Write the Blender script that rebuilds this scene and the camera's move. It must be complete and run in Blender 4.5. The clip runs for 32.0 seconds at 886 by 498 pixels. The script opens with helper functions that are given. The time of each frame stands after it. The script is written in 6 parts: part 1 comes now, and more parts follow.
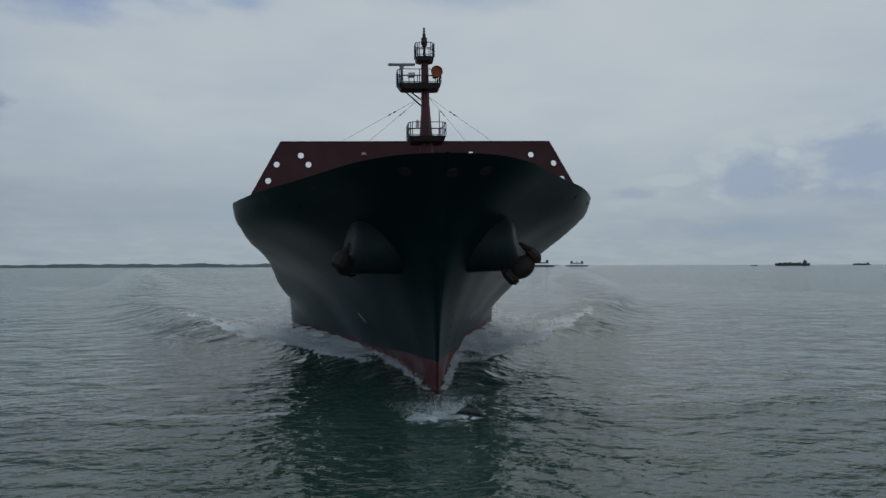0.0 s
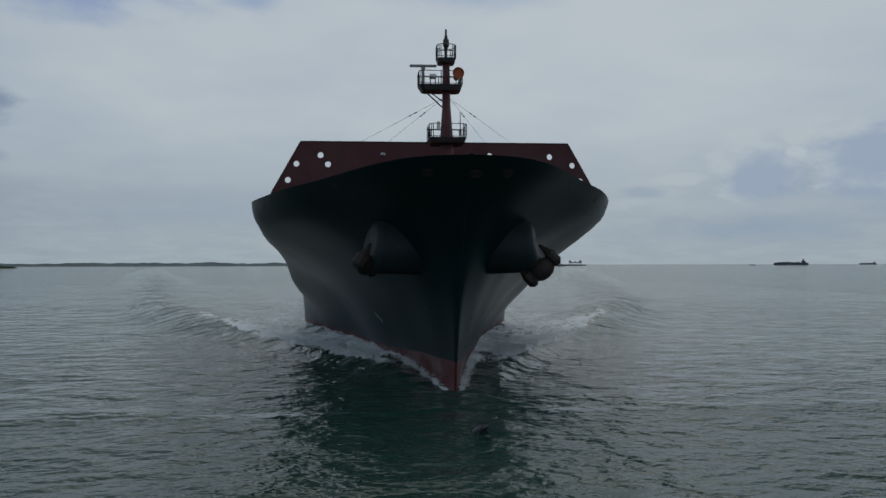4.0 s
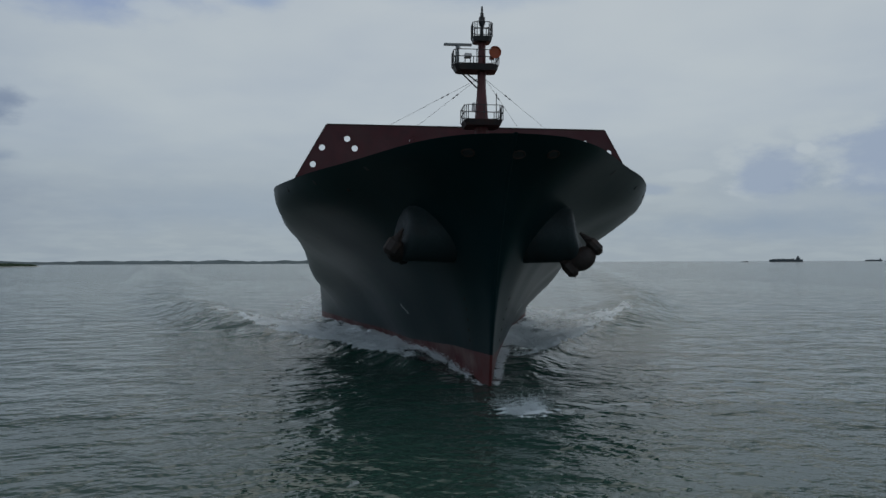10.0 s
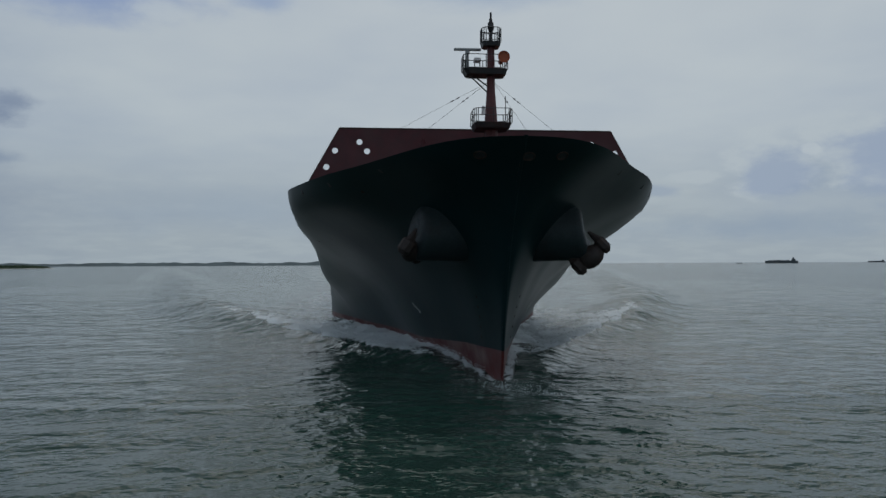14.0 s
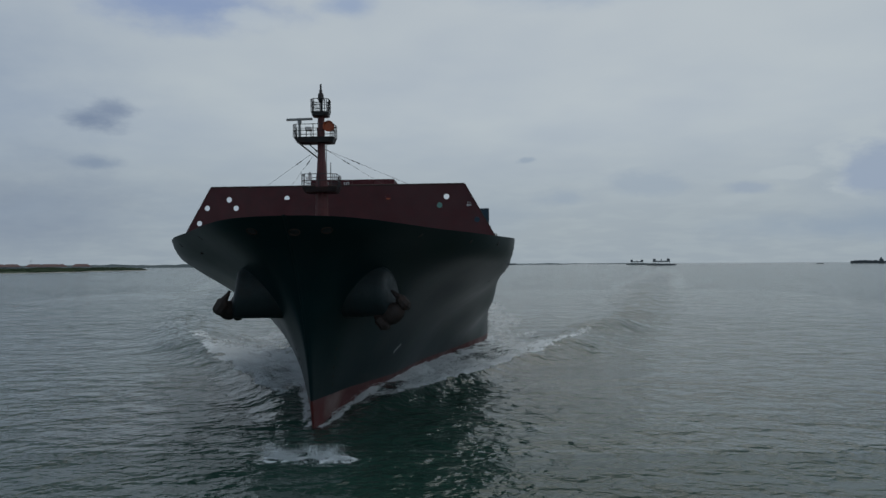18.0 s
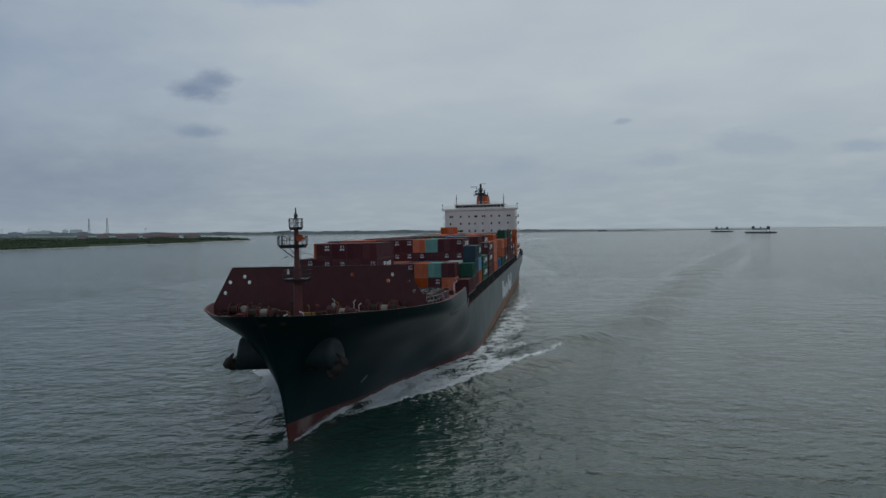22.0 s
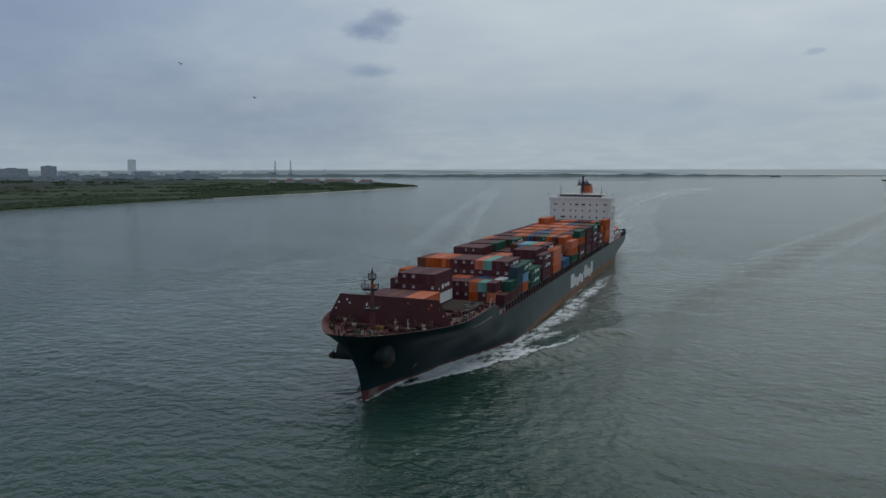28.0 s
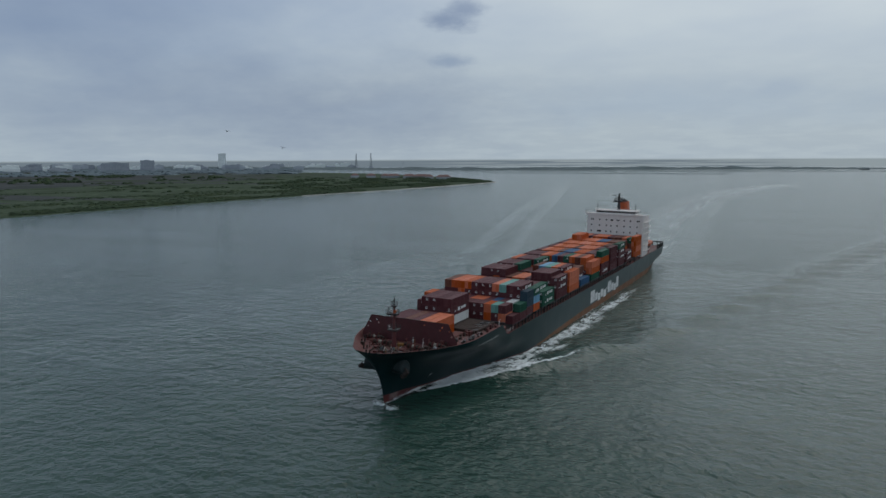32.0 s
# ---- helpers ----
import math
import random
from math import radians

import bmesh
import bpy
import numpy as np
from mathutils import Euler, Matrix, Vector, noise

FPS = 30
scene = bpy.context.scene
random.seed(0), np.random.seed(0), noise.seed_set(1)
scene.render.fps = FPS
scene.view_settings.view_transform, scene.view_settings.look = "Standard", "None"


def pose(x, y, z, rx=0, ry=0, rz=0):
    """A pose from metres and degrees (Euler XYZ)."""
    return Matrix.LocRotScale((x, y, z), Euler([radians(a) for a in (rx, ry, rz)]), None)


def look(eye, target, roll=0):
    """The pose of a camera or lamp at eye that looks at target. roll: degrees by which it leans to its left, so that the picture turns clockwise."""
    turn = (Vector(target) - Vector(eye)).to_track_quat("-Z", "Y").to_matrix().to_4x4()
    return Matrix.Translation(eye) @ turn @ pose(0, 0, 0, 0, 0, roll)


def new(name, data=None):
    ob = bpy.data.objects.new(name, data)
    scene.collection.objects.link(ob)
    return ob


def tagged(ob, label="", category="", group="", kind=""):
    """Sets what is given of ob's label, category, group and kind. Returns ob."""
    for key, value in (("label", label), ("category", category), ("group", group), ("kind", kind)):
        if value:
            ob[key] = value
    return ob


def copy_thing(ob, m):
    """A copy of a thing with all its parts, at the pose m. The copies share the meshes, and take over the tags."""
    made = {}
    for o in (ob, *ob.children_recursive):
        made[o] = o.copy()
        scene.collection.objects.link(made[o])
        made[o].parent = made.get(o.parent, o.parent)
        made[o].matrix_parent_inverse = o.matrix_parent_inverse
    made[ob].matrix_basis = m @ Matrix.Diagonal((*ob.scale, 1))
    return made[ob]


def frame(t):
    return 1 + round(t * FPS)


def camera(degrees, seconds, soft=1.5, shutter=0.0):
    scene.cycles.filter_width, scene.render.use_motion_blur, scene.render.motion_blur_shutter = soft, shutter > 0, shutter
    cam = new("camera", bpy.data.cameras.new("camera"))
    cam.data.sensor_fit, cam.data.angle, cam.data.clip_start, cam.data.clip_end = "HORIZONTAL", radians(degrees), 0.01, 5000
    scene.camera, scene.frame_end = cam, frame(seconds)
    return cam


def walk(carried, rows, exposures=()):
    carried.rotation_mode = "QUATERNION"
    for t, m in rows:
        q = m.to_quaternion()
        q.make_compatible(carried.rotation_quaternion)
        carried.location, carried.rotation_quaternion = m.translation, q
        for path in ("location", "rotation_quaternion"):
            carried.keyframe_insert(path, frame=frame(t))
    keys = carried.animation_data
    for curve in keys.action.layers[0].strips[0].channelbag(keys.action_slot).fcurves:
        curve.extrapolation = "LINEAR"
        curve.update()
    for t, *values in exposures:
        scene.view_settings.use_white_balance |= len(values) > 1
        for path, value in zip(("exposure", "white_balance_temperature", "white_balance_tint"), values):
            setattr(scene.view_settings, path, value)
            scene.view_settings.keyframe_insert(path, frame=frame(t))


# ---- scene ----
SPEED = 7.0          # ship's way through the water, metres a second, towards -y
cam = camera(60.5, 32.0, soft=1.5)

# seconds, then the drone's place relative to the ship (metres) and its yaw, pitch and roll (degrees)
DRONE = [
    (0, -5.80, -54.55, 9.21, -6.51, 1.14, -0.14),
    (1, -5.93, -55.23, 9.26, -6.31, 1.11, -0.14),
    (2, -6.18, -55.55, 9.31, -6.22, 1.10, -0.18),
    (2.5, -6.24, -55.39, 9.37, -6.11, 1.09, -0.17),
    (4.5, -6.68, -54.25, 9.33, -5.86, 1.07, -0.13),
    (5, -6.79, -53.75, 9.24, -5.78, 1.10, -0.21),
    (6, -7.04, -53.01, 9.06, -5.69, 1.08, -0.16),
    (7, -7.24, -52.39, 8.85, -5.59, 1.08, -0.17),
    (8, -7.37, -52.14, 8.92, -5.40, 0.87, -0.23),
    (9, -7.69, -51.69, 8.63, -5.38, 1.08, -0.20),
    (10, -7.99, -51.67, 8.70, -5.30, 0.89, -0.19),
    (11, -8.27, -51.67, 8.49, -5.19, 1.06, -0.25),
    (12, -8.43, -52.01, 8.56, -4.98, 0.94, -0.22),
    (13, -8.80, -52.46, 8.52, -4.99, 0.99, -0.19),
    (13.5, -8.90, -52.78, 8.48, -4.97, 1.01, -0.23),
    (15.5, -4.83, -54.69, 8.61, -4.17, 1.01, -0.27),
    (16, -2.04, -55.15, 8.69, -3.18, 0.99, -0.23),
    (16.5, 1.20, -55.62, 9.02, -2.22, 1.05, -0.36),
    (17, 4.80, -56.26, 9.71, -1.16, 1.19, -0.38),
    (17.5, 8.27, -57.22, 11.24, -0.02, 1.04, -0.36),
    (18, 11.38, -58.53, 12.81, 1.27, 1.02, -0.35),
    (18.5, 14.27, -60.15, 14.36, 1.84, 1.07, -0.37),
    (19, 16.72, -62.93, 15.87, 2.17, 1.11, -0.37),
    (19.5, 19.29, -66.27, 17.35, 3.21, 0.88, -0.54),
    (20, 21.57, -69.19, 18.94, 4.19, 0.46, -0.49),
    (21, 26.18, -76.82, 22.19, 6.15, -0.61, -0.33),
    (22, 31.05, -85.57, 25.24, 8.25, -1.62, -0.50),
    (23, 37.46, -96.83, 29.22, 10.56, -2.84, -0.02),
    (24, 42.21, -104.96, 32.31, 12.61, -3.56, -0.30),
    (25, 49.51, -114.92, 36.93, 15.03, -4.36, -0.18),
    (27.5, 66.42, -135.02, 47.18, 19.73, -5.96, 0.09),
    (28, 70.28, -139.18, 48.89, 20.58, -6.16, -0.07),
    (29, 76.98, -146.03, 52.46, 22.20, -6.52, -0.18),
    (30, 85.12, -153.18, 56.60, 23.83, -6.84, -0.26),
    (31, 91.06, -157.87, 60.10, 24.98, -6.90, -0.31),
    (32, 100.50, -166.83, 64.42, 26.45, -6.89, -0.23),
]


def drone_pose(x, y, z, yaw, pitch, roll):
    a, b = radians(yaw), radians(pitch)
    ahead = Vector((-math.sin(a) * math.cos(b), math.cos(a) * math.cos(b), math.sin(b)))
    return look((x, y, z), Vector((x, y, z)) + ahead, roll)


# the slow roll of the ship in the swell: seconds, degrees
HEEL = [(0, -1.03), (2.5, -0.59), (5, -0.07), (7, 0.27), (9, 0.51), (11, 0.55), (13, 0.36), (15.5, -0.12), (17, -0.30), (18, -0.45), (19, -0.75), (20, -1.01), (21, -0.95), (22, -0.86), (23.5, -0.59), (25, -0.11), (27.5, 0.35), (29, 0.60), (30.5, 0.88), (32, 1.40)]


walk(cam, [(t, Matrix.Translation((0, -SPEED * t, 0)) @ drone_pose(*p)) for t, *p in DRONE],
     [(0, 0.03), (20, 0.0), (24, 0.06), (28, 0.2), (32, 0.3)])

# ---- world and light ----
SKY_DARK, SKY_LIGHT, SKY_GLOW = (0.245, 0.315, 0.415), (0.40, 0.46, 0.495), (0.58, 0.62, 0.63)
HAZE_A, HAZE_B, SEA_FAR, LAND_FAR = (0.3, 0.36, 0.41), (0.33, 0.392, 0.435), (0.215, 0.255, 0.275), (0.125, 0.158, 0.185)
# bearing left of +y, height, half width, half height (degrees), colour, amount, raggedness, seed, softness
CLOUDS = [
    (53, 9.0, 21.0, 15.0, (0.165, 0.225, 0.335), 0.85, 2, 71.0, 1.2),
    (36, 12.0, 18.0, 7.0, (0.225, 0.295, 0.41), 0.7, 3, 51.0, 1.3),
    (36, 3.6, 20.0, 6.0, (0.18, 0.232, 0.322), 0.85, 3, 21.0, 1.2),
    (21, 18.2, 11.0, 2.6, (0.21, 0.29, 0.475), 0.85, 6, 27.0, 0.9),
    (8, 18.6, 3.0, 1.2, (0.24, 0.325, 0.49), 0.7, 9, 33.0, 0.9),
    (16, 17.6, 2.6, 1.0, (0.44, 0.5, 0.55), 0.7, 12, 35.0, 0.7),
    (-6, 20.0, 10.0, 2.4, (0.25, 0.335, 0.48), 0.6, 6, 37.0, 1.0),
    (10, 3.6, 22.0, 2.6, (0.275, 0.345, 0.43), 0.55, 5, 43.0, 1.0),
    (-33.0, 5.0, 14.0, 5.0, (0.275, 0.345, 0.435), 0.6, 4, 47.0, 1.1),
    (-28.3, 6.6, 3.6, 2.8, (0.435, 0.495, 0.535), 0.7, 15, 9.3, 0.4),
    (-34.9, 7.2, 4.9, 3.2, (0.435, 0.495, 0.535), 0.7, 13, 13.3, 0.4),
    (-28.7, 6.0, 3.3, 2.7, (0.262, 0.332, 0.452), 0.72, 14, 9.3, 0.7),
    (-35.2, 6.6, 4.6, 3.1, (0.262, 0.332, 0.456), 0.75, 12, 13.3, 0.7),
    (-30.9, 7.6, 0.8, 0.5, (0.44, 0.5, 0.545), 0.8, 30, 29.0, 0.5),
    (-23.6, 6.0, 2.4, 0.5, (0.42, 0.48, 0.52), 0.6, 22, 53.0, 0.5),
    (-20.9, 5.1, 2.2, 0.6, (0.255, 0.325, 0.435), 0.5, 14, 12.0, 0.9),
    (-19.6, 4.3, 2.8, 0.7, (0.4, 0.46, 0.5), 0.45, 16, 57.0, 0.7),
    (-29.0, 4.0, 9.0, 1.0, (0.37, 0.43, 0.475), 0.5, 14, 17.0, 0.8),
    (-28.0, 2.4, 13.0, 1.6, (0.265, 0.335, 0.42), 0.75, 8, 15.0, 1.0),
    (-8.0, 4.6, 3.0, 0.9, (0.285, 0.355, 0.44), 0.55, 14, 61.0, 0.7),
    (-13.5, 5.6, 4.0, 1.2, (0.29, 0.36, 0.445), 0.5, 12, 63.0, 0.7),
    (3.0, 4.6, 2.4, 0.9, (0.285, 0.35, 0.43), 0.5, 14, 65.0, 0.8),
    (-5.0, 7.6, 1.0, 0.35, (0.26, 0.33, 0.42), 0.6, 20, 67.0, 0.6),
    (26.2, 9.95, 3.0, 1.2, (0.18, 0.235, 0.335), 0.9, 13, 1.0, 0.85),
    (24.7, 10.6, 2.2, 0.95, (0.19, 0.245, 0.345), 0.8, 15, 6.0, 0.9),
    (26.1, 7.0, 2.4, 0.62, (0.2, 0.262, 0.36), 0.75, 14, 5.0, 0.95),
]
world = bpy.data.worlds.new("sky")
world.use_nodes = True
scene.world = world
wn = world.node_tree
wn.nodes.clear()


def wnode(kind, **inputs):
    n = wn.nodes.new(kind)
    for k, val in inputs.items():
        n.inputs[int(k[1:]) if k[0] == "i" and k[1:].isdigit() else k].default_value = val
    return n


def wmath(op, a, b=None, clamp=False):
    n = wn.nodes.new("ShaderNodeMath")
    n.operation, n.use_clamp = op, clamp
    for i, s in enumerate((a, b)):
        if s is None:
            continue
        if isinstance(s, (int, float)):
            n.inputs[i].default_value = s
        else:
            wn.links.new(s, n.inputs[i])
    return n.outputs[0]


def wdot(vec, v):
    n = wn.nodes.new("ShaderNodeVectorMath")
    n.operation = "DOT_PRODUCT"
    wn.links.new(vec, n.inputs[0])
    n.inputs[1].default_value = v
    return n.outputs["Value"]


def wmix(fac, a, b):
    n = wn.nodes.new("ShaderNodeMix")
    n.data_type = "RGBA"
    for sock, s in ((n.inputs[0], fac), (n.inputs[6], a), (n.inputs[7], b)):
        if isinstance(s, (int, float)):
            sock.default_value = s
        elif isinstance(s, tuple):
            sock.default_value = (*s, 1)
        else:
            wn.links.new(s, sock)
    return n.outputs[2]


def wstep(x, lo, hi):
    n = wn.nodes.new("ShaderNodeMapRange")
    n.interpolation_type = "SMOOTHSTEP"
    wn.links.new(x, n.inputs[0])
    n.inputs[1].default_value, n.inputs[2].default_value = lo, hi
    return n.outputs[0]


def wnoise(vec, scale, detail, rough=0.55):
    n = wn.nodes.new("ShaderNodeTexNoise")
    wn.links.new(vec, n.inputs["Vector"])
    n.inputs["Scale"].default_value, n.inputs["Detail"].default_value, n.inputs["Roughness"].default_value = scale, detail, rough
    return n.outputs["Fac"]


coord = wn.nodes.new("ShaderNodeTexCoord").outputs["Generated"]
SUN_ELEV, SUN_TURN = 48, 12       # degrees up, and to the right of +y
up = wdot(coord, (0, 0, 1))
# the cloud deck seen in perspective: the direction divided by its height
flat = wmath("MAXIMUM", wmath("ADD", up, 0.16), 0.12)
deck = wn.nodes.new("ShaderNodeVectorMath")
deck.operation = "DIVIDE"
wn.links.new(coord, deck.inputs[0])
comb = wn.nodes.new("ShaderNodeCombineXYZ")
for i in range(3):
    wn.links.new(flat, comb.inputs[i])
wn.links.new(comb.outputs[0], deck.inputs[1])
deck = deck.outputs[0]
big = wnoise(deck, 0.55, 4)
fine = wnoise(deck, 2.2, 7, 0.6)
sky = wn.nodes.new("ShaderNodeTexSky")
sky.sky_type, sky.sun_disc = "NISHITA", False
sky.sun_elevation, sky.sun_rotation = radians(SUN_ELEV), radians(SUN_TURN)
blue = wn.nodes.new("ShaderNodeVectorMath")
blue.operation = "SCALE"
wn.links.new(sky.outputs[0], blue.inputs[0])
blue.inputs["Scale"].default_value = 0.07
# overcast: light grey cloud with thinner bluish gaps
cloud = wmix(wstep(wmath("ADD", wmath("MULTIPLY", big, 0.75), wmath("MULTIPLY", fine, 0.25)), 0.3, 0.74), SKY_DARK, SKY_LIGHT)
glow = wstep(wdot(coord, (math.sin(radians(SUN_TURN)) * math.cos(radians(SUN_ELEV)), math.cos(radians(SUN_TURN)) * math.cos(radians(SUN_ELEV)), math.sin(radians(SUN_ELEV)))), 0.2, 1.0)
cloud = wmix(wmath("MULTIPLY", glow, 0.5), cloud, SKY_GLOW)
cloud = wmix(0.12, cloud, blue.outputs[0])
# haze thickens towards the horizon
haze = wstep(up, 0.2, 0.0)
streak = wnoise(deck, 3.4, 5)
cloud = wmix(wmath("MULTIPLY", haze, 0.85), cloud, wmix(wstep(streak, 0.4, 0.65), HAZE_A, HAZE_B))


def cloud_patch(base, bearing, elev, wide, high, colour, amount, ragged, seed, soft=0.55):
    """A cloud of its own shape on the deck. bearing: degrees left of +y."""
    a, e = radians(bearing), radians(elev)
    ahead = Vector((-math.sin(a) * math.cos(e), math.cos(a) * math.cos(e), math.sin(e)))
    side = Vector((math.cos(a), math.sin(a), 0))
    top = side.cross(ahead)
    w = wmath("MAXIMUM", wdot(coord, ahead), 0.05)
    u = wmath("DIVIDE", wmath("DIVIDE", wdot(coord, side), w), math.tan(radians(wide)))
    v = wmath("DIVIDE", wmath("DIVIDE", wdot(coord, top), w), math.tan(radians(high)))
    r = wmath("SQRT", wmath("ADD", wmath("MULTIPLY", u, u), wmath("MULTIPLY", v, v)))
    mapping = wn.nodes.new("ShaderNodeMapping")
    wn.links.new(coord, mapping.inputs[0])
    mapping.inputs["Location"].default_value = (seed, seed * 0.7, 0)
    mapping.inputs["Scale"].default_value = (1, 1, 2.2)
    n = wnoise(mapping.outputs[0], ragged, 6, 0.6)
    m = wmath("SUBTRACT", wmath("ADD", 1.0, wmath("MULTIPLY", wmath("SUBTRACT", n, 0.5), 1.9)), r)
    front = wstep(wdot(coord, ahead), 0.3, 0.6)
    m = wmath("MULTIPLY", wmath("MULTIPLY", wstep(m, 0.0, soft), amount), front)
    return wmix(m, base, colour)


for patch in CLOUDS:
    cloud = cloud_patch(cloud, *patch)
# below the horizon the far sea goes on in the haze
cloud = wmix(wstep(up, -0.0022, -0.0042), cloud, SEA_FAR)
# low land and flats far beyond the point, flattened by distance
bands = wn.nodes.new("ShaderNodeMapping")
wn.links.new(coord, bands.inputs[0])
bands.inputs["Scale"].default_value = (1, 1, 90)
flats = wmath("MULTIPLY", wstep(wnoise(bands.outputs[0], 7, 4), 0.44, 0.56), wstep(wdot(coord, (-1, 0, 0)), -0.02, 0.12))
flats = wmath("MAXIMUM", flats, wstep(wdot(coord, (-1, 0, 0)), 0.36, 0.5))
cloud = wmix(wmath("MULTIPLY", flats, wstep(up, -0.0036, -0.005)), cloud, LAND_FAR)
bg = wnode("ShaderNodeBackground", Strength=1.0)
wn.links.new(cloud, bg.inputs[0])
out = wn.nodes.new("ShaderNodeOutputWorld")
wn.links.new(bg.outputs[0], out.inputs[0])

sun = new("sun", bpy.data.lights.new("sun", "SUN"))
sun.data.energy, sun.data.angle, sun.data.color = 0.5, radians(45), (1.0, 0.96, 0.9)
sun.matrix_world = look((60, 200, 260), (60 - 10 * math.sin(radians(SUN_TURN)), 200 - 10 * math.cos(radians(SUN_TURN)), 260 - 10 * math.tan(radians(SUN_ELEV))))

# ---- materials ----
def material(name, colour, rough=0.6, metal=0.0, vary=0.15, stain=None, stain_amount=0.0, stain_scale=0.4, grain=6.0, bump=0.0,
             bump_scale=8.0, tone=0.0, streak=False, spec=0.5, patchy=0.12):
    """A painted, rusty, wooden or grown surface: base colour varied at two scales, stains of another colour, fine relief."""
    m = bpy.data.materials.new(name)
    m.use_nodes = True
    t = m.node_tree
    b = t.nodes["Principled BSDF"]
    b.inputs["Roughness"].default_value, b.inputs["Metallic"].default_value = rough, metal
    b.inputs["Specular IOR Level"].default_value = spec
    pos = t.nodes.new("ShaderNodeTexCoord").outputs["Object"]

    def noisy(scale, detail, stretch=None):
        vec = pos
        if stretch:
            mp = t.nodes.new("ShaderNodeMapping")
            mp.inputs["Scale"].default_value = stretch
            t.links.new(pos, mp.inputs[0])
            vec = mp.outputs[0]
        n = t.nodes.new("ShaderNodeTexNoise")
        n.inputs["Scale"].default_value, n.inputs["Detail"].default_value = scale, detail
        t.links.new(vec, n.inputs["Vector"])
        return n.outputs["Fac"]

    def ramp(fac, lo, hi, a, c):
        n = t.nodes.new("ShaderNodeMapRange")
        n.inputs[1].default_value, n.inputs[2].default_value, n.inputs[3].default_value, n.inputs[4].default_value = lo, hi, a, c
        t.links.new(fac, n.inputs[0])
        return n.outputs[0]

    def mixed(fac, a, c, kind="MIX"):
        n = t.nodes.new("ShaderNodeMix")
        n.data_type, n.blend_type = "RGBA", kind
        for sock, s in ((n.inputs[0], fac), (n.inputs[6], a), (n.inputs[7], c)):
            if isinstance(s, (int, float)):
                sock.default_value = s
            elif isinstance(s, tuple):
                sock.default_value = (*s, 1)
            else:
                t.links.new(s, sock)
        return n.outputs[2]

    light = tuple(min(1, c * (1 + vary)) for c in colour)
    dark = tuple(c * (1 - vary) for c in colour)
    col = mixed(ramp(noisy(grain, 5), 0.3, 0.7, 0, 1), dark, light)
    col = mixed(ramp(noisy(grain * 0.12, 3), 0.35, 0.65, 0, 0.6), col, tuple(c * (1 - vary * 1.3) for c in colour))
    if stain:
        s = noisy(stain_scale, 6, (1, 1, 0.18) if streak else None)
        col = mixed(ramp(s, 0.52, 0.7, 0, stain_amount), col, stain)
    if tone:
        info = t.nodes.new("ShaderNodeObjectInfo").outputs["Random"]
        h = t.nodes.new("ShaderNodeHueSaturation")
        t.links.new(ramp(info, 0, 1, 1 - tone, 1 + tone), h.inputs["Value"])
        t.links.new(ramp(info, 0, 1, 1 + tone * 0.4, 1 - tone * 0.6), h.inputs["Saturation"])
        t.links.new(col, h.inputs["Color"])
        col = h.outputs[0]
    t.links.new(col, b.inputs["Base Color"])
    t.links.new(ramp(noisy(grain * 0.5, 4), 0.3, 0.7, max(0.02, rough - patchy), min(1, rough + patchy)), b.inputs["Roughness"])
    if bump:
        n = t.nodes.new("ShaderNodeBump")
        n.inputs["Distance"].default_value, n.inputs["Strength"].default_value = bump, 1.0
        t.links.new(noisy(bump_scale, 5), n.inputs["Height"])
        t.links.new(n.outputs[0], b.inputs["Normal"])
    return m


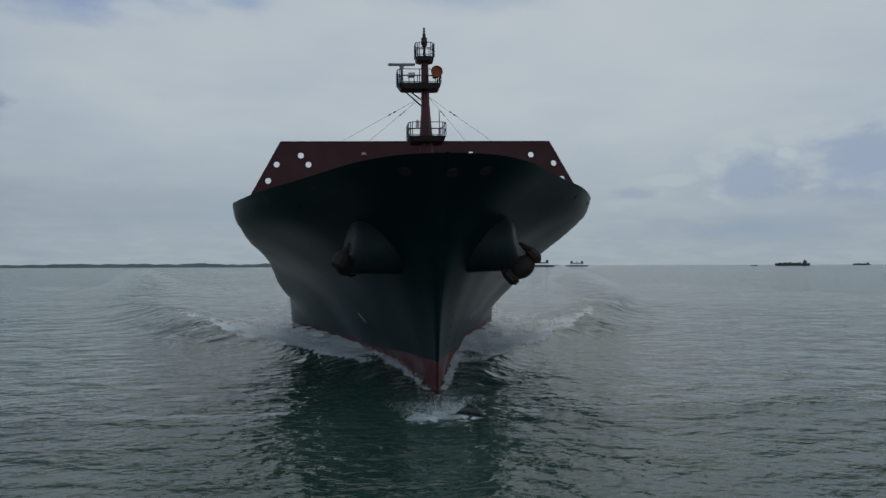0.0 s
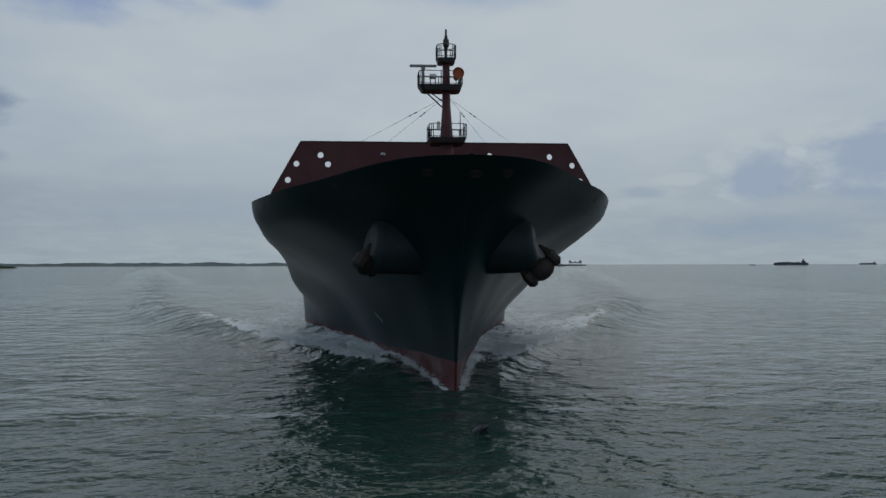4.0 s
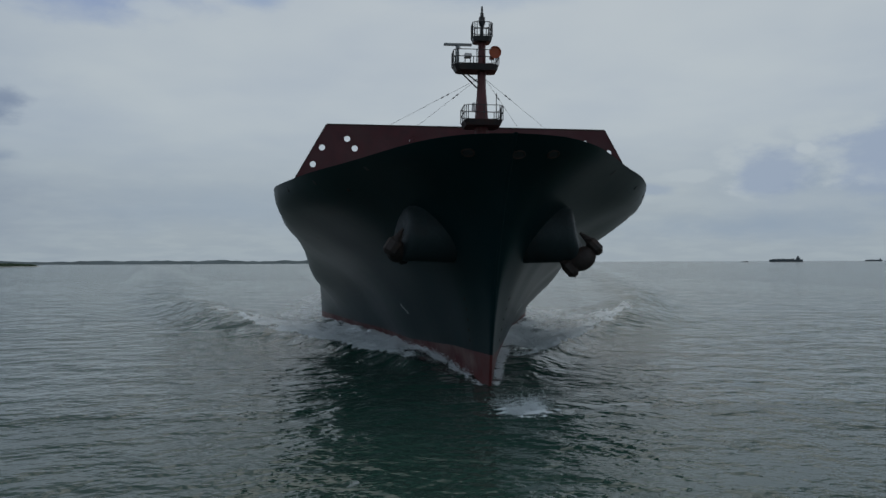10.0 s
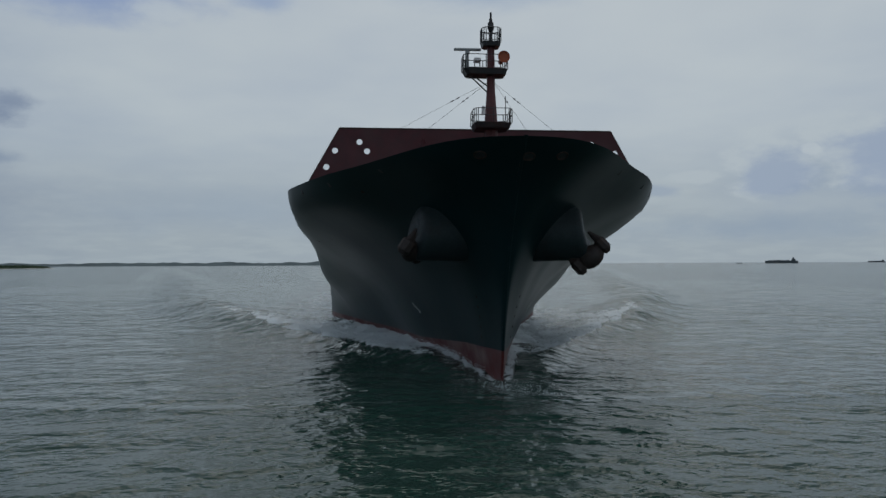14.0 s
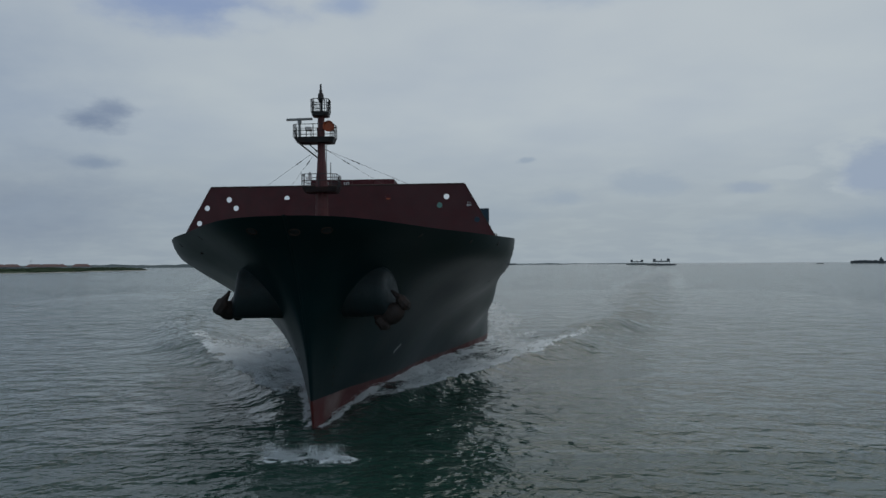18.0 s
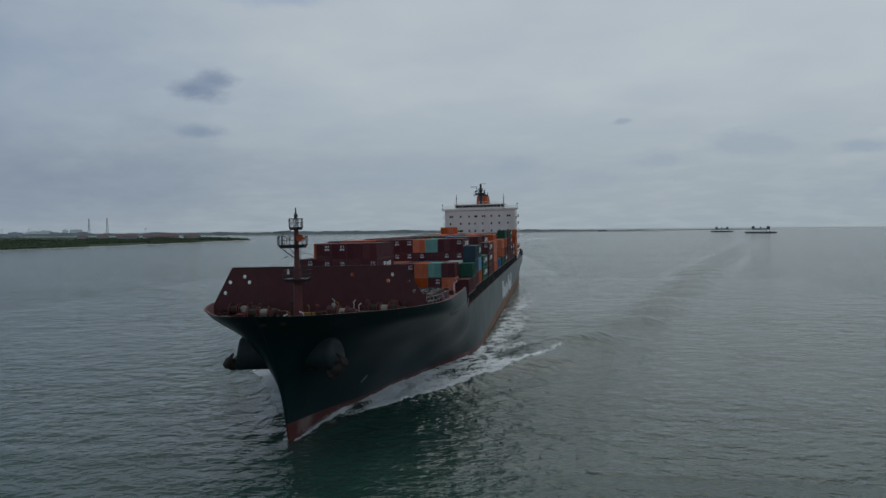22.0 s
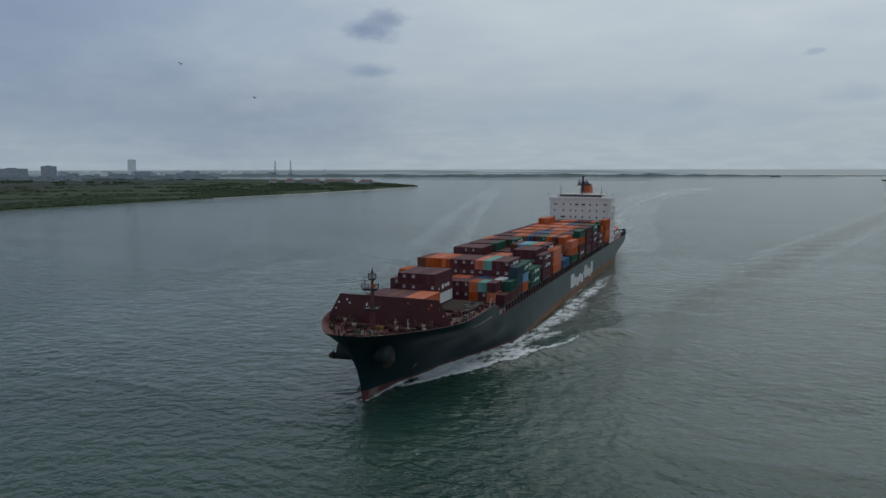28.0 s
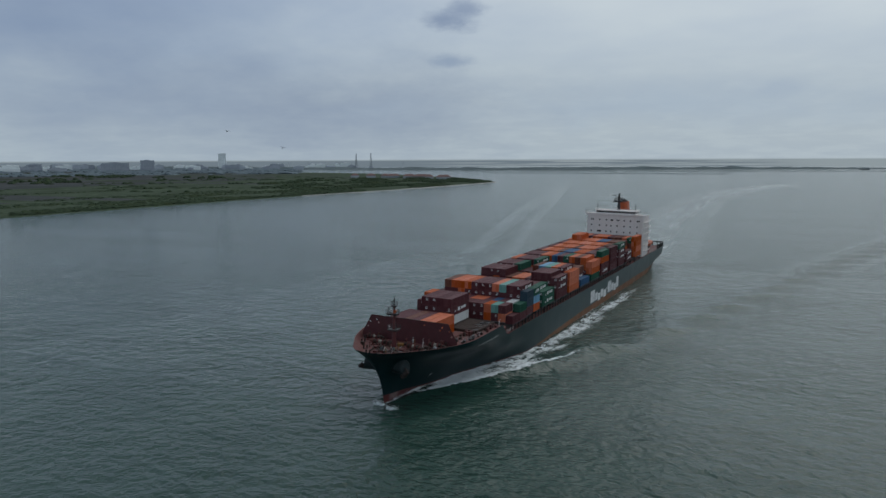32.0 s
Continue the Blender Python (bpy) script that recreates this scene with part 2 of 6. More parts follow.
def water_material(name, foam=False):
    m = bpy.data.materials.new(name)
    m.use_nodes = True
    t = m.node_tree
    b = t.nodes["Principled BSDF"]
    b.inputs["Roughness"].default_value, b.inputs["IOR"].default_value, b.inputs["Specular IOR Level"].default_value = 0.1, 1.33, 0.36
    pos = t.nodes.new("ShaderNodeNewGeometry").outputs["Position"]

    def noisy(scale, detail, stretch=(1, 1, 1), turn=0.0, rough=0.5, at=(0, 0, 0)):
        mp = t.nodes.new("ShaderNodeMapping")
        mp.inputs["Scale"].default_value, mp.inputs["Rotation"].default_value = stretch, (0, 0, radians(turn))
        if any(at):
            off = t.nodes.new("ShaderNodeVectorMath")
            off.inputs[1].default_value = at
            t.links.new(pos, off.inputs[0])
            t.links.new(off.outputs[0], mp.inputs[0])
        else:
            t.links.new(pos, mp.inputs[0])
        n = t.nodes.new("ShaderNodeTexNoise")
        n.inputs["Scale"].default_value, n.inputs["Detail"].default_value, n.inputs["Roughness"].default_value = scale, detail, rough
        t.links.new(mp.outputs[0], n.inputs["Vector"])
        return n.outputs["Fac"]

    def maths(op, a, c):
        n = t.nodes.new("ShaderNodeMath")
        n.operation = op
        for i, s in enumerate((a, c)):
            if isinstance(s, (int, float)):
                n.inputs[i].default_value = s
            else:
                t.links.new(s, n.inputs[i])
        return n.outputs[0]

    def step(fac, lo, hi, a=0.0, c=1.0):
        n = t.nodes.new("ShaderNodeMapRange")
        n.interpolation_type = "SMOOTHSTEP"
        n.inputs[1].default_value, n.inputs[2].default_value, n.inputs[3].default_value, n.inputs[4].default_value = lo, hi, a, c
        t.links.new(fac, n.inputs[0])
        return n.outputs[0]

    # swell, chop and ripples, longer along their crests
    def height(at):
        h = maths("ADD", maths("MULTIPLY", noisy(0.09, 2, (0.8, 1, 1), 12, at=at), WAVES[0]), maths("MULTIPLY", noisy(0.5, 3, (0.82, 1, 1), 22, at=at), WAVES[1]))
        h = maths("ADD", h, maths("MULTIPLY", noisy(1.5, 3, (0.85, 1, 1), -28, at=at), WAVES[2]))
        return maths("ADD", h, maths("MULTIPLY", noisy(0.22, 2, (0.78, 1, 1), -10, at=at), WAVES[3]))

    # wind patches: calmer and rougher stretches
    gust = step(noisy(0.016, 3, (0.35, 1, 1), 6), 0.35, 0.65, 0.75 / 0.07, 1.2 / 0.07)
    here = height((0, 0, 0))
    slope = t.nodes.new("ShaderNodeCombineXYZ")
    for axis, at in enumerate(((0.07, 0, 0), (0, 0.07, 0))):
        t.links.new(maths("MULTIPLY", maths("SUBTRACT", here, height(at)), gust), slope.inputs[axis])
    tilt = t.nodes.new("ShaderNodeVectorMath")
    t.links.new(t.nodes.new("ShaderNodeNewGeometry").outputs["Normal"], tilt.inputs[0])
    t.links.new(slope.outputs[0], tilt.inputs[1])
    facet = t.nodes.new("ShaderNodeVectorMath")
    facet.operation = "NORMALIZE"
    t.links.new(tilt.outputs[0], facet.inputs[0])
    facet = facet.outputs[0]
    murk = noisy(0.035, 4)
    mix = t.nodes.new("ShaderNodeMix")
    mix.data_type = "RGBA"
    t.links.new(step(murk, 0.35, 0.65), mix.inputs[0])
    mix.inputs[6].default_value, mix.inputs[7].default_value = (*MURK_A, 1), (*MURK_B, 1)
    colour = mix.outputs[2]
    if foam:
        at = t.nodes.new("ShaderNodeAttribute")
        at.attribute_name = "foam"
        lace = maths("ADD", maths("MULTIPLY", noisy(1.1, 9, (1, 0.7, 1), 18, 0.7), 0.38), maths("MULTIPLY", noisy(3.2, 7, (1, 0.8, 1), 0, 0.7), 0.62))
        lace = maths("ADD", maths("MULTIPLY", lace, 1.7), -0.35)
        mask = maths("MULTIPLY", step(maths("ADD", lace, at.outputs["Fac"]), 0.87, 1.05), step(at.outputs["Fac"], 0.02, 0.22))
        fm = t.nodes.new("ShaderNodeMix")
        fm.data_type = "RGBA"
        t.links.new(mask, fm.inputs[0])
        t.links.new(colour, fm.inputs[6])
        fm.inputs[7].default_value = (0.76, 0.8, 0.81, 1)
        colour = fm.outputs[2]
        t.links.new(step(mask, 0, 1, 0.07, 0.85), b.inputs["Roughness"])
        t.links.new(step(mask, 0, 1, 0.44, 0.15), b.inputs["Specular IOR Level"])
    t.links.new(colour, b.inputs["Base Color"])
    t.links.new(facet, b.inputs["Normal"])
    return m


WAVES = (1.05, 0.8, 0.25, 1.1)
MURK_A, MURK_B = (0.017, 0.047, 0.036), (0.028, 0.062, 0.049)
WATER = water_material("sea_water")
WAVE = water_material("foaming_water", True)
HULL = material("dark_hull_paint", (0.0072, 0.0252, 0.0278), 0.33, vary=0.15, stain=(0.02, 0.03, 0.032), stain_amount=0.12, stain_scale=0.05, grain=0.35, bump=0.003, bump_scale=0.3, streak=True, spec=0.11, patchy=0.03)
# the side turns from near-black at the bow to paler slate further aft
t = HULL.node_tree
tint_from = next(l for l in t.links if l.to_socket.name == "Base Color")
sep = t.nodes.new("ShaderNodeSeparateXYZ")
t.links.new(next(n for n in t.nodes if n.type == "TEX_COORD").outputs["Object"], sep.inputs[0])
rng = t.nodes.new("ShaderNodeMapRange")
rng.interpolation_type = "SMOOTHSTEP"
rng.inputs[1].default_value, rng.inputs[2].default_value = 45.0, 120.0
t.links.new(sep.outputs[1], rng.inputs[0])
aft_tint = t.nodes.new("ShaderNodeMix")
aft_tint.data_type, aft_tint.blend_type = "RGBA", "ADD"
aft_tint.inputs[7].default_value = (0.026, 0.036, 0.036, 1)
t.links.new(rng.outputs[0], aft_tint.inputs[0])
t.links.new(tint_from.from_socket, aft_tint.inputs[6])
# vertical pale streaks low down: reflected sea and sky put into the paint
mp = t.nodes.new("ShaderNodeMapping")
mp.inputs["Scale"].default_value = (0.6, 0.6, 0.09)
t.links.new(next(n for n in t.nodes if n.type == "TEX_COORD").outputs["Object"], mp.inputs[0])
low_streaks = t.nodes.new("ShaderNodeTexNoise")
low_streaks.inputs["Scale"].default_value, low_streaks.inputs["Detail"].default_value = 1.6, 7
t.links.new(mp.outputs[0], low_streaks.inputs["Vector"])
streaky = t.nodes.new("ShaderNodeMapRange")
streaky.inputs[1].default_value, streaky.inputs[2].default_value = 0.45, 0.75
t.links.new(low_streaks.outputs["Fac"], streaky.inputs[0])
low = t.nodes.new("ShaderNodeMapRange")
low.interpolation_type = "SMOOTHSTEP"
low.inputs[1].default_value, low.inputs[2].default_value = 9.0, 2.0
t.links.new(sep.outputs[2], low.inputs[0])
both = t.nodes.new("ShaderNodeMath")
both.operation = "MULTIPLY"
t.links.new(streaky.outputs[0], both.inputs[0])
t.links.new(low.outputs[0], both.inputs[1])
low_sheen = t.nodes.new("ShaderNodeMix")
low_sheen.data_type = "RGBA"
low_sheen.inputs[7].default_value = (0.015, 0.028, 0.03, 1)
t.links.new(both.outputs[0], low_sheen.inputs[0])
t.links.new(aft_tint.outputs[2], low_sheen.inputs[6])
t.links.new(low_sheen.outputs[2], t.nodes["Principled BSDF"].inputs["Base Color"])
BOLSTER = material("bolster_paint", (0.026, 0.038, 0.041), 0.45, vary=0.15, stain=(0.03, 0.022, 0.018), stain_amount=0.4, stain_scale=0.6, spec=0.15)
BOOT = material("antifouling_red", (0.105, 0.018, 0.017), 0.5, vary=0.2, stain=(0.27, 0.21, 0.2), stain_amount=0.75, stain_scale=0.3, grain=1.2)
RUST_BAND = material("antifouling_orange", (0.2, 0.075, 0.025), 0.6, vary=0.25, stain=(0.1, 0.07, 0.05), stain_amount=0.6, stain_scale=0.2, grain=0.8, streak=True)
SHIELD = material("oxide_red_paint", (0.078, 0.016, 0.02), 0.6, vary=0.18, stain=(0.06, 0.018, 0.016), stain_amount=0.7, stain_scale=0.35, grain=1.5, streak=True)
MAST = material("mast_red_paint", (0.11, 0.026, 0.026), 0.55, vary=0.2, stain=(0.04, 0.02, 0.018), stain_amount=0.6, stain_scale=0.8, streak=True)
DECK = material("deck_red_paint", (0.125, 0.034, 0.03), 0.75, vary=0.25, stain=(0.1, 0.06, 0.05), stain_amount=0.8, stain_scale=0.3, grain=2)
DARK = material("dark_steel", (0.03, 0.03, 0.032), 0.55, vary=0.3, stain=(0.1, 0.045, 0.03), stain_amount=0.4, stain_scale=1.0)
WHITE = material("white_paint", (0.74, 0.69, 0.67), 0.5, vary=0.06, stain=(0.5, 0.42, 0.36), stain_amount=0.35, stain_scale=0.25, streak=True)
LETTER = material("white_lettering", (0.66, 0.67, 0.67), 0.55, vary=0.1, stain=(0.3, 0.32, 0.33), stain_amount=0.5, stain_scale=0.6)
GLASS = material("window_glass", (0.012, 0.014, 0.017), 0.08, vary=0.1)
ORANGE = material("orange_paint", (0.45, 0.085, 0.018), 0.5, vary=0.15, stain=(0.2, 0.05, 0.02), stain_amount=0.5)
RUST = material("rusty_iron", (0.045, 0.025, 0.019), 0.85, vary=0.4, stain=(0.04, 0.022, 0.018), stain_amount=0.8, stain_scale=1.5, bump=0.02)
ANCHOR = material("dark_rusty_iron", (0.03, 0.02, 0.017), 0.7, vary=0.4, stain=(0.06, 0.03, 0.02), stain_amount=0.6, stain_scale=1.5, bump=0.02)
ROPE = material("pale_rope", (0.3, 0.27, 0.23), 0.9, vary=0.2)
YELLOW = material("ochre_paint", (0.26, 0.13, 0.03), 0.6, vary=0.2)
GREY = material("grey_paint", (0.3, 0.31, 0.31), 0.6, vary=0.2)
BOX = {k: material("container_" + n, c, 0.62, spec=0.2, vary=0.14, stain=tuple(0.45 * q for q in c), stain_amount=0.5, stain_scale=0.5, tone=0.22, streak=True)
       for k, n, c in (("M", "maroon", (0.098, 0.029, 0.035)), ("O", "orange", (0.5, 0.108, 0.034)), ("T", "teal", (0.14, 0.33, 0.29)), ("G", "green", (0.015, 0.085, 0.055)),
                       ("B", "blue", (0.03, 0.09, 0.19)), ("L", "light_blue", (0.13, 0.3, 0.45)), ("W", "white", (0.6, 0.61, 0.6)), ("N", "brown", (0.13, 0.045, 0.03)), ("S", "slate", (0.025, 0.05, 0.075)))}


# ---- mesh helpers ----
def part(name, bm, mat, parent=None, label="", smooth=False):
    me = bpy.data.meshes.new(name)
    bm.to_mesh(me)
    bm.free()
    me.materials.append(mat)
    if smooth:
        me.shade_smooth()
    ob = new(name, me)
    if parent:
        ob.parent = parent
    if label:
        ob["label"] = label
    return ob


def again(name, ob, parent, m):
    """Another part on the same mesh."""
    o = new(name, ob.data)
    o.parent, o.matrix_basis = parent, m
    return o


def box(bm, x0, x1, y0, y1, z0, z1, bevel=0.0):
    made = bmesh.ops.create_cube(bm, size=1)["verts"]
    bmesh.ops.transform(bm, matrix=Matrix.Translation(((x0 + x1) / 2, (y0 + y1) / 2, (z0 + z1) / 2)) @ Matrix.Diagonal((x1 - x0, y1 - y0, z1 - z0, 1)), verts=made)
    if bevel:
        edges = {e for v in made for e in v.link_edges}
        bmesh.ops.bevel(bm, geom=list(edges), offset=bevel, segments=1, affect="EDGES")


def rod(bm, a, b, r0, r1=None, sides=8, caps=True):
    a, b = Vector(a), Vector(b)
    d = b - a
    m = Matrix.Translation((a + b) / 2) @ d.to_track_quat("Z", "Y").to_matrix().to_4x4()
    bmesh.ops.create_cone(bm, cap_ends=caps, segments=sides, radius1=r0, radius2=r0 if r1 is None else r1, depth=d.length, matrix=m)


def B():
    return bmesh.new()


def grid_mesh(name, xs, ys, fn, mat, smooth=True):
    """A sheet over the lines xs and ys; fn gives the point."""
    vs = [fn(x, y) for y in ys for x in xs]
    n = len(xs)
    fs = [(j * n + i, j * n + i + 1, (j + 1) * n + i + 1, (j + 1) * n + i) for j in range(len(ys) - 1) for i in range(n - 1)]
    me = bpy.data.meshes.new(name)
    me.from_pydata(vs, [], fs)
    me.materials.append(mat)
    if smooth:
        me.shade_smooth()
    return me


def curve(x, pts):
    return float(np.interp(x, [p[0] for p in pts], [p[1] for p in pts]))


def fair(x, pts):
    """A fair line through the points, with no overshoot."""
    n = len(pts)
    i = next((k for k in range(n - 1) if x < pts[k + 1][0]), n - 2)
    d = [(pts[k + 1][1] - pts[k][1]) / (pts[k + 1][0] - pts[k][0]) for k in range(n - 1)]

    def slope(k):
        if k == 0 or k == n - 1:
            return d[0] if k == 0 else d[-1]
        return 0.0 if d[k - 1] * d[k] <= 0 else 2 * d[k - 1] * d[k] / (d[k - 1] + d[k])

    (x0, y0), (x1, y1) = pts[i], pts[i + 1]
    h = x1 - x0
    f = min(1.0, max(0.0, (x - x0) / h))
    return y0 * (1 + 2 * f) * (1 - f) ** 2 + h * slope(i) * f * (1 - f) ** 2 + y1 * f * f * (3 - 2 * f) + h * slope(i + 1) * f * f * (f - 1)


def smooth01(x):
    x = min(1, max(0, x))
    return x * x * (3 - 2 * x)


SAILING = []       # what keeps the ship's way


def sails(ob):
    SAILING.append(ob)
    return ob

# ---- the ship: its own space has the stem at the waterline as origin, the bow towards -y ----
ship = tagged(sails(new("container_ship")), "dark-hulled container ship under way with a red breakwater", "ship")
DECK_PLAN = [(0, 0.12), (0.08, 1.3), (0.3, 2.5), (0.7, 3.6), (1.3, 4.6), (2.2, 5.7), (3.4, 6.8), (5.2, 8.2), (7.75, 10.1), (11, 12.6), (16.3, 15.3), (20.4, 16.8), (23, 17.15), (27, 17.2), (34, 17.1), (45, 16.6), (58, 16.25), (90, 16.15), (270, 16.1), (303, 15.7)]
WATER_PLAN = [(0, 0.1), (10, 1.87), (20, 3.88), (32, 6.1), (50, 11.4), (68, 15.9), (86, 16.14), (245, 16.1), (275, 14.6), (303, 11.5)]
STATIONS = [0, 0.08, 0.2, 0.45, 0.8, 1.3, 1.9, 2.6, 3.4, 4.3, 5.2, 6.5, 8, 9.5, 11, 12.5, 14, 15.5, 17, 18.5, 20, 22, 24, 26, 28, 30, 32, 34, 36, 38, 40, 41.5, 43, 44.5, 46, 48, 50, 52, 55, 58, 61, 65, 70, 75, 80, 85, 92, 100, 130, 160, 190, 220, 245, 260, 275, 290, 303]


# how far the side has spread from its waterline to its deck line, by height, at five stations
LEVELS = (0, 0.1, 0.2, 0.3, 0.4, 0.5, 0.6, 0.7, 0.8, 0.88, 0.94, 1)
FLARE = ((0, 0.01, 0.022, 0.04, 0.07, 0.12, 0.2, 0.32, 0.47, 0.64, 0.81, 1), (0, 0.043, 0.078, 0.117, 0.173, 0.246, 0.337, 0.45, 0.575, 0.706, 0.845, 1), (0, 0.053, 0.103, 0.159, 0.225, 0.309, 0.422, 0.564, 0.775, 0.945, 0.99, 1),
         (0, 0.075, 0.15, 0.235, 0.345, 0.505, 0.7, 0.871, 0.985, 1, 1, 1), (0, 0.142, 0.321, 0.565, 0.81, 0.945, 0.99, 1, 1, 1, 1, 1))


def stem_y(z):
    f = max(z, 0) / 15.9
    return -9.0 * (0.5 * f ** 1.12 + 0.5 * f ** 3) + (0.0 if z >= 0 else -0.8 * z)


def rail_z(y):
    """The top of the bulwark forward, of the hull's side further aft."""
    if y < 15:
        return 15.05 + 0.9 * ((15 - y) / 24) ** 2
    return 15.05 - 4.05 * smooth01((y - 40) / 6)


def hull_point(Y, z):
    y = Y + (stem_y(z) * (1 - Y / 40) if Y < 40 else 0)
    bw, bd = fair(Y, WATER_PLAN), fair(Y, DECK_PLAN)
    s = min(1, max(0, z) / 15.3)
    # flare: hollow low down at the bow, full under the rail
    full = [fair(s, list(zip(LEVELS, g))) for g in FLARE]
    b = bw + (max(bd, bw) - bw) * fair(max(0.3, Y), list(zip((0.3, 4, 16, 30, 50, 304), full + full[-1:])))
    if z < 0:
        b = bw * (1 + 0.05 * z)
    if Y > 262:     # the counter rises towards the transom
        b *= 1 - 0.35 * smooth01((Y - 262) / 41) * smooth01((5 - z) / 8)
    return b, y


def hull_strip(name, rows_of, stations, mat, label=""):
    """Both sides of the hull between levels; rows_of(Y) gives the heights."""
    bm = B()
    for side in (-1, 1):
        grid = []
        for Y in stations:
            col = []
            for z in rows_of(Y):
                b, y = hull_point(Y, z)
                col.append(bm.verts.new((side * b, y, z)))
            grid.append(col)
        for a, c in zip(grid, grid[1:]):
            for i in range(len(a) - 1):
                q = (a[i], c[i], c[i + 1], a[i + 1])
                bm.faces.new(q if side > 0 else q[::-1])
    bmesh.ops.remove_doubles(bm, verts=bm.verts, dist=0.001)
    bmesh.ops.recalc_face_normals(bm, faces=bm.faces)
    return part(name, bm, mat, ship, label, smooth=True)




def boot_top(Y):
    return curve(Y, [(0, 2.3), (7, 2.2), (13, 1.8), (20, 1.4), (40, 1.15), (65, 1.1), (80, 1.3), (90, 1.9), (112, 2.6), (137, 3.0), (220, 3.2), (303, 2.8)])


def top_of(Y):
    y = Y
    for _ in range(6):
        y = hull_point(Y, rail_z(y))[1]
    return rail_z(y)


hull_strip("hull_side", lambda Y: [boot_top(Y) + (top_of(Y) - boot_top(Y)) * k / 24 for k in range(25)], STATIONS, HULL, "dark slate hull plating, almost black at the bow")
hull_strip("antifouling", lambda Y: [-3, -1.2, 0, 0.4, 0.8, boot_top(Y)], [Y for Y in STATIONS if Y <= 75], BOOT, "scuffed red antifouling paint at the waterline")
hull_strip("boot_topping", lambda Y: [-3, -1, 0, 0.8, boot_top(Y)], [Y for Y in STATIONS if Y >= 75], RUST_BAND, "rusty orange band along the waterline")

# rounded stem bar between the two sides
def stem_bar(name, z0, z1, mat):
    bm = B()
    prev = None
    for k in range(16):
        z = z0 + (z1 - z0) * k / 15
        b, y = hull_point(0, z)
        col = [bm.verts.new((x, y + dy, z)) for x, dy in ((-b, 0), (-b * 0.7, -0.05), (0, -0.08), (b * 0.7, -0.05), (b, 0))]
        if prev:
            for i in range(4):
                bm.faces.new((prev[i], prev[i + 1], col[i + 1], col[i]))
        prev = col
    bmesh.ops.recalc_face_normals(bm, faces=bm.faces)
    part(name, bm, mat, ship, smooth=True)


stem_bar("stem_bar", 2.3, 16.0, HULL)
stem_bar("stem_foot", -3, 2.3, BOOT)

# transom
bm = B()
zs = [-1, 1, 3, 5, 7, 9, 11]
left = [bm.verts.new((-hull_point(303, z)[0], 303, z)) for z in zs]
right = [bm.verts.new((hull_point(303, z)[0], 303, z)) for z in zs]
for i in range(len(zs) - 1):
    bm.faces.new((left[i], right[i], right[i + 1], left[i + 1]))
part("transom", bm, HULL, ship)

# bulwark's inner face and cap round the forecastle
bm = B()
fore = [Y for Y in STATIONS if 0.2 < Y <= 44.5]
for side in (-1, 1):
    prev = None
    for Y in fore:
        z = top_of(Y)
        b, y = hull_point(Y, z)
        inn = max(0.02, b - 0.28)
        col = [bm.verts.new(p) for p in ((side * b, y, z), (side * inn, y + 0.12, z), (side * max(0.02, hull_point(Y, 13.6)[0] - 0.25), hull_point(Y, 13.6)[1] + 0.15, 13.6))]
        if prev:
            for i in range(2):
                bm.faces.new((prev[i], col[i], col[i + 1], prev[i + 1]))
        prev = col
part("bulwark", bm, DECK, ship, "red-painted inner face of the bulwark")

# decks
def deck_sheet(name, z, stations, mat, inset=0.1):
    bm = B()
    prev = None
    for Y in stations:
        b, y = hull_point(Y, z)
        row = [bm.verts.new((s * max(0.02, b - inset), y + (0.1 if Y < 20 else 0), z)) for s in (-1, 1)]
        if prev:
            bm.faces.new((prev[0], prev[1], row[1], row[0]))
        prev = row
    bmesh.ops.recalc_face_normals(bm, faces=bm.faces)
    return part(name, bm, mat, ship)


deck_sheet("forecastle_deck", 13.7, fore, DECK)
deck_sheet("main_deck", 10.95, [Y for Y in STATIONS if Y >= 43], DECK)
bm = B()
box(bm, -15.6, 15.6, 44.2, 44.5, 10.9, 13.9)
part("forecastle_bulkhead", bm, SHIELD, ship)

# breakwater with its round holes
def plate_with_holes(outline, holes, r, y0, thick):
    from mathutils.geometry import tessellate_polygon
    loops = [[Vector((x, z, 0)) for x, z in outline]]
    for hx, hz in holes:
        loops.append([Vector((hx + r * math.cos(a), hz + r * math.sin(a), 0)) for a in [2 * math.pi * i / 14 for i in range(14)]])
    flat_points = [p for l in loops for p in l]
    bm = B()
    front = [bm.verts.new((p.x, y0, p.y)) for p in flat_points]
    back = [bm.verts.new((p.x, y0 + thick, p.y)) for p in flat_points]
    for a, b, c in tessellate_polygon(loops):
        bm.faces.new((front[a], front[b], front[c]))
        bm.faces.new((back[c], back[b], back[a]))
    k = 0
    for l in loops:
        n = len(l)
        for i in range(n):
            j = (i + 1) % n
            bm.faces.new((front[k + i], front[k + j], back[k + j], back[k + i]))
        k += n
    bmesh.ops.recalc_face_normals(bm, faces=bm.faces)
    return bm


HOLES = [(s * x, z) for s in (-1, 1) for x, z in ((4.8, 19.0), (10.3, 18.95), (9.65, 18.15), (12.4, 18.18), (13.15, 16.75))]
shield = part("breakwater", plate_with_holes([(-12, 20.1), (-14.9, 14.95), (-14.9, 13.7), (14.9, 13.7), (14.9, 14.95), (12, 20.1)], HOLES, 0.265, 12.88, 0.16), SHIELD, ship, "oxide-red steel breakwater pierced by round holes")
bm = B()
box(bm, -0.09, 0.09, 13.05, 14.6, 13.7, 19.6)
brace = part("breakwater_stiffener", bm, SHIELD, ship)
brace.matrix_basis = Matrix.Translation((-11.5, 0, 0))
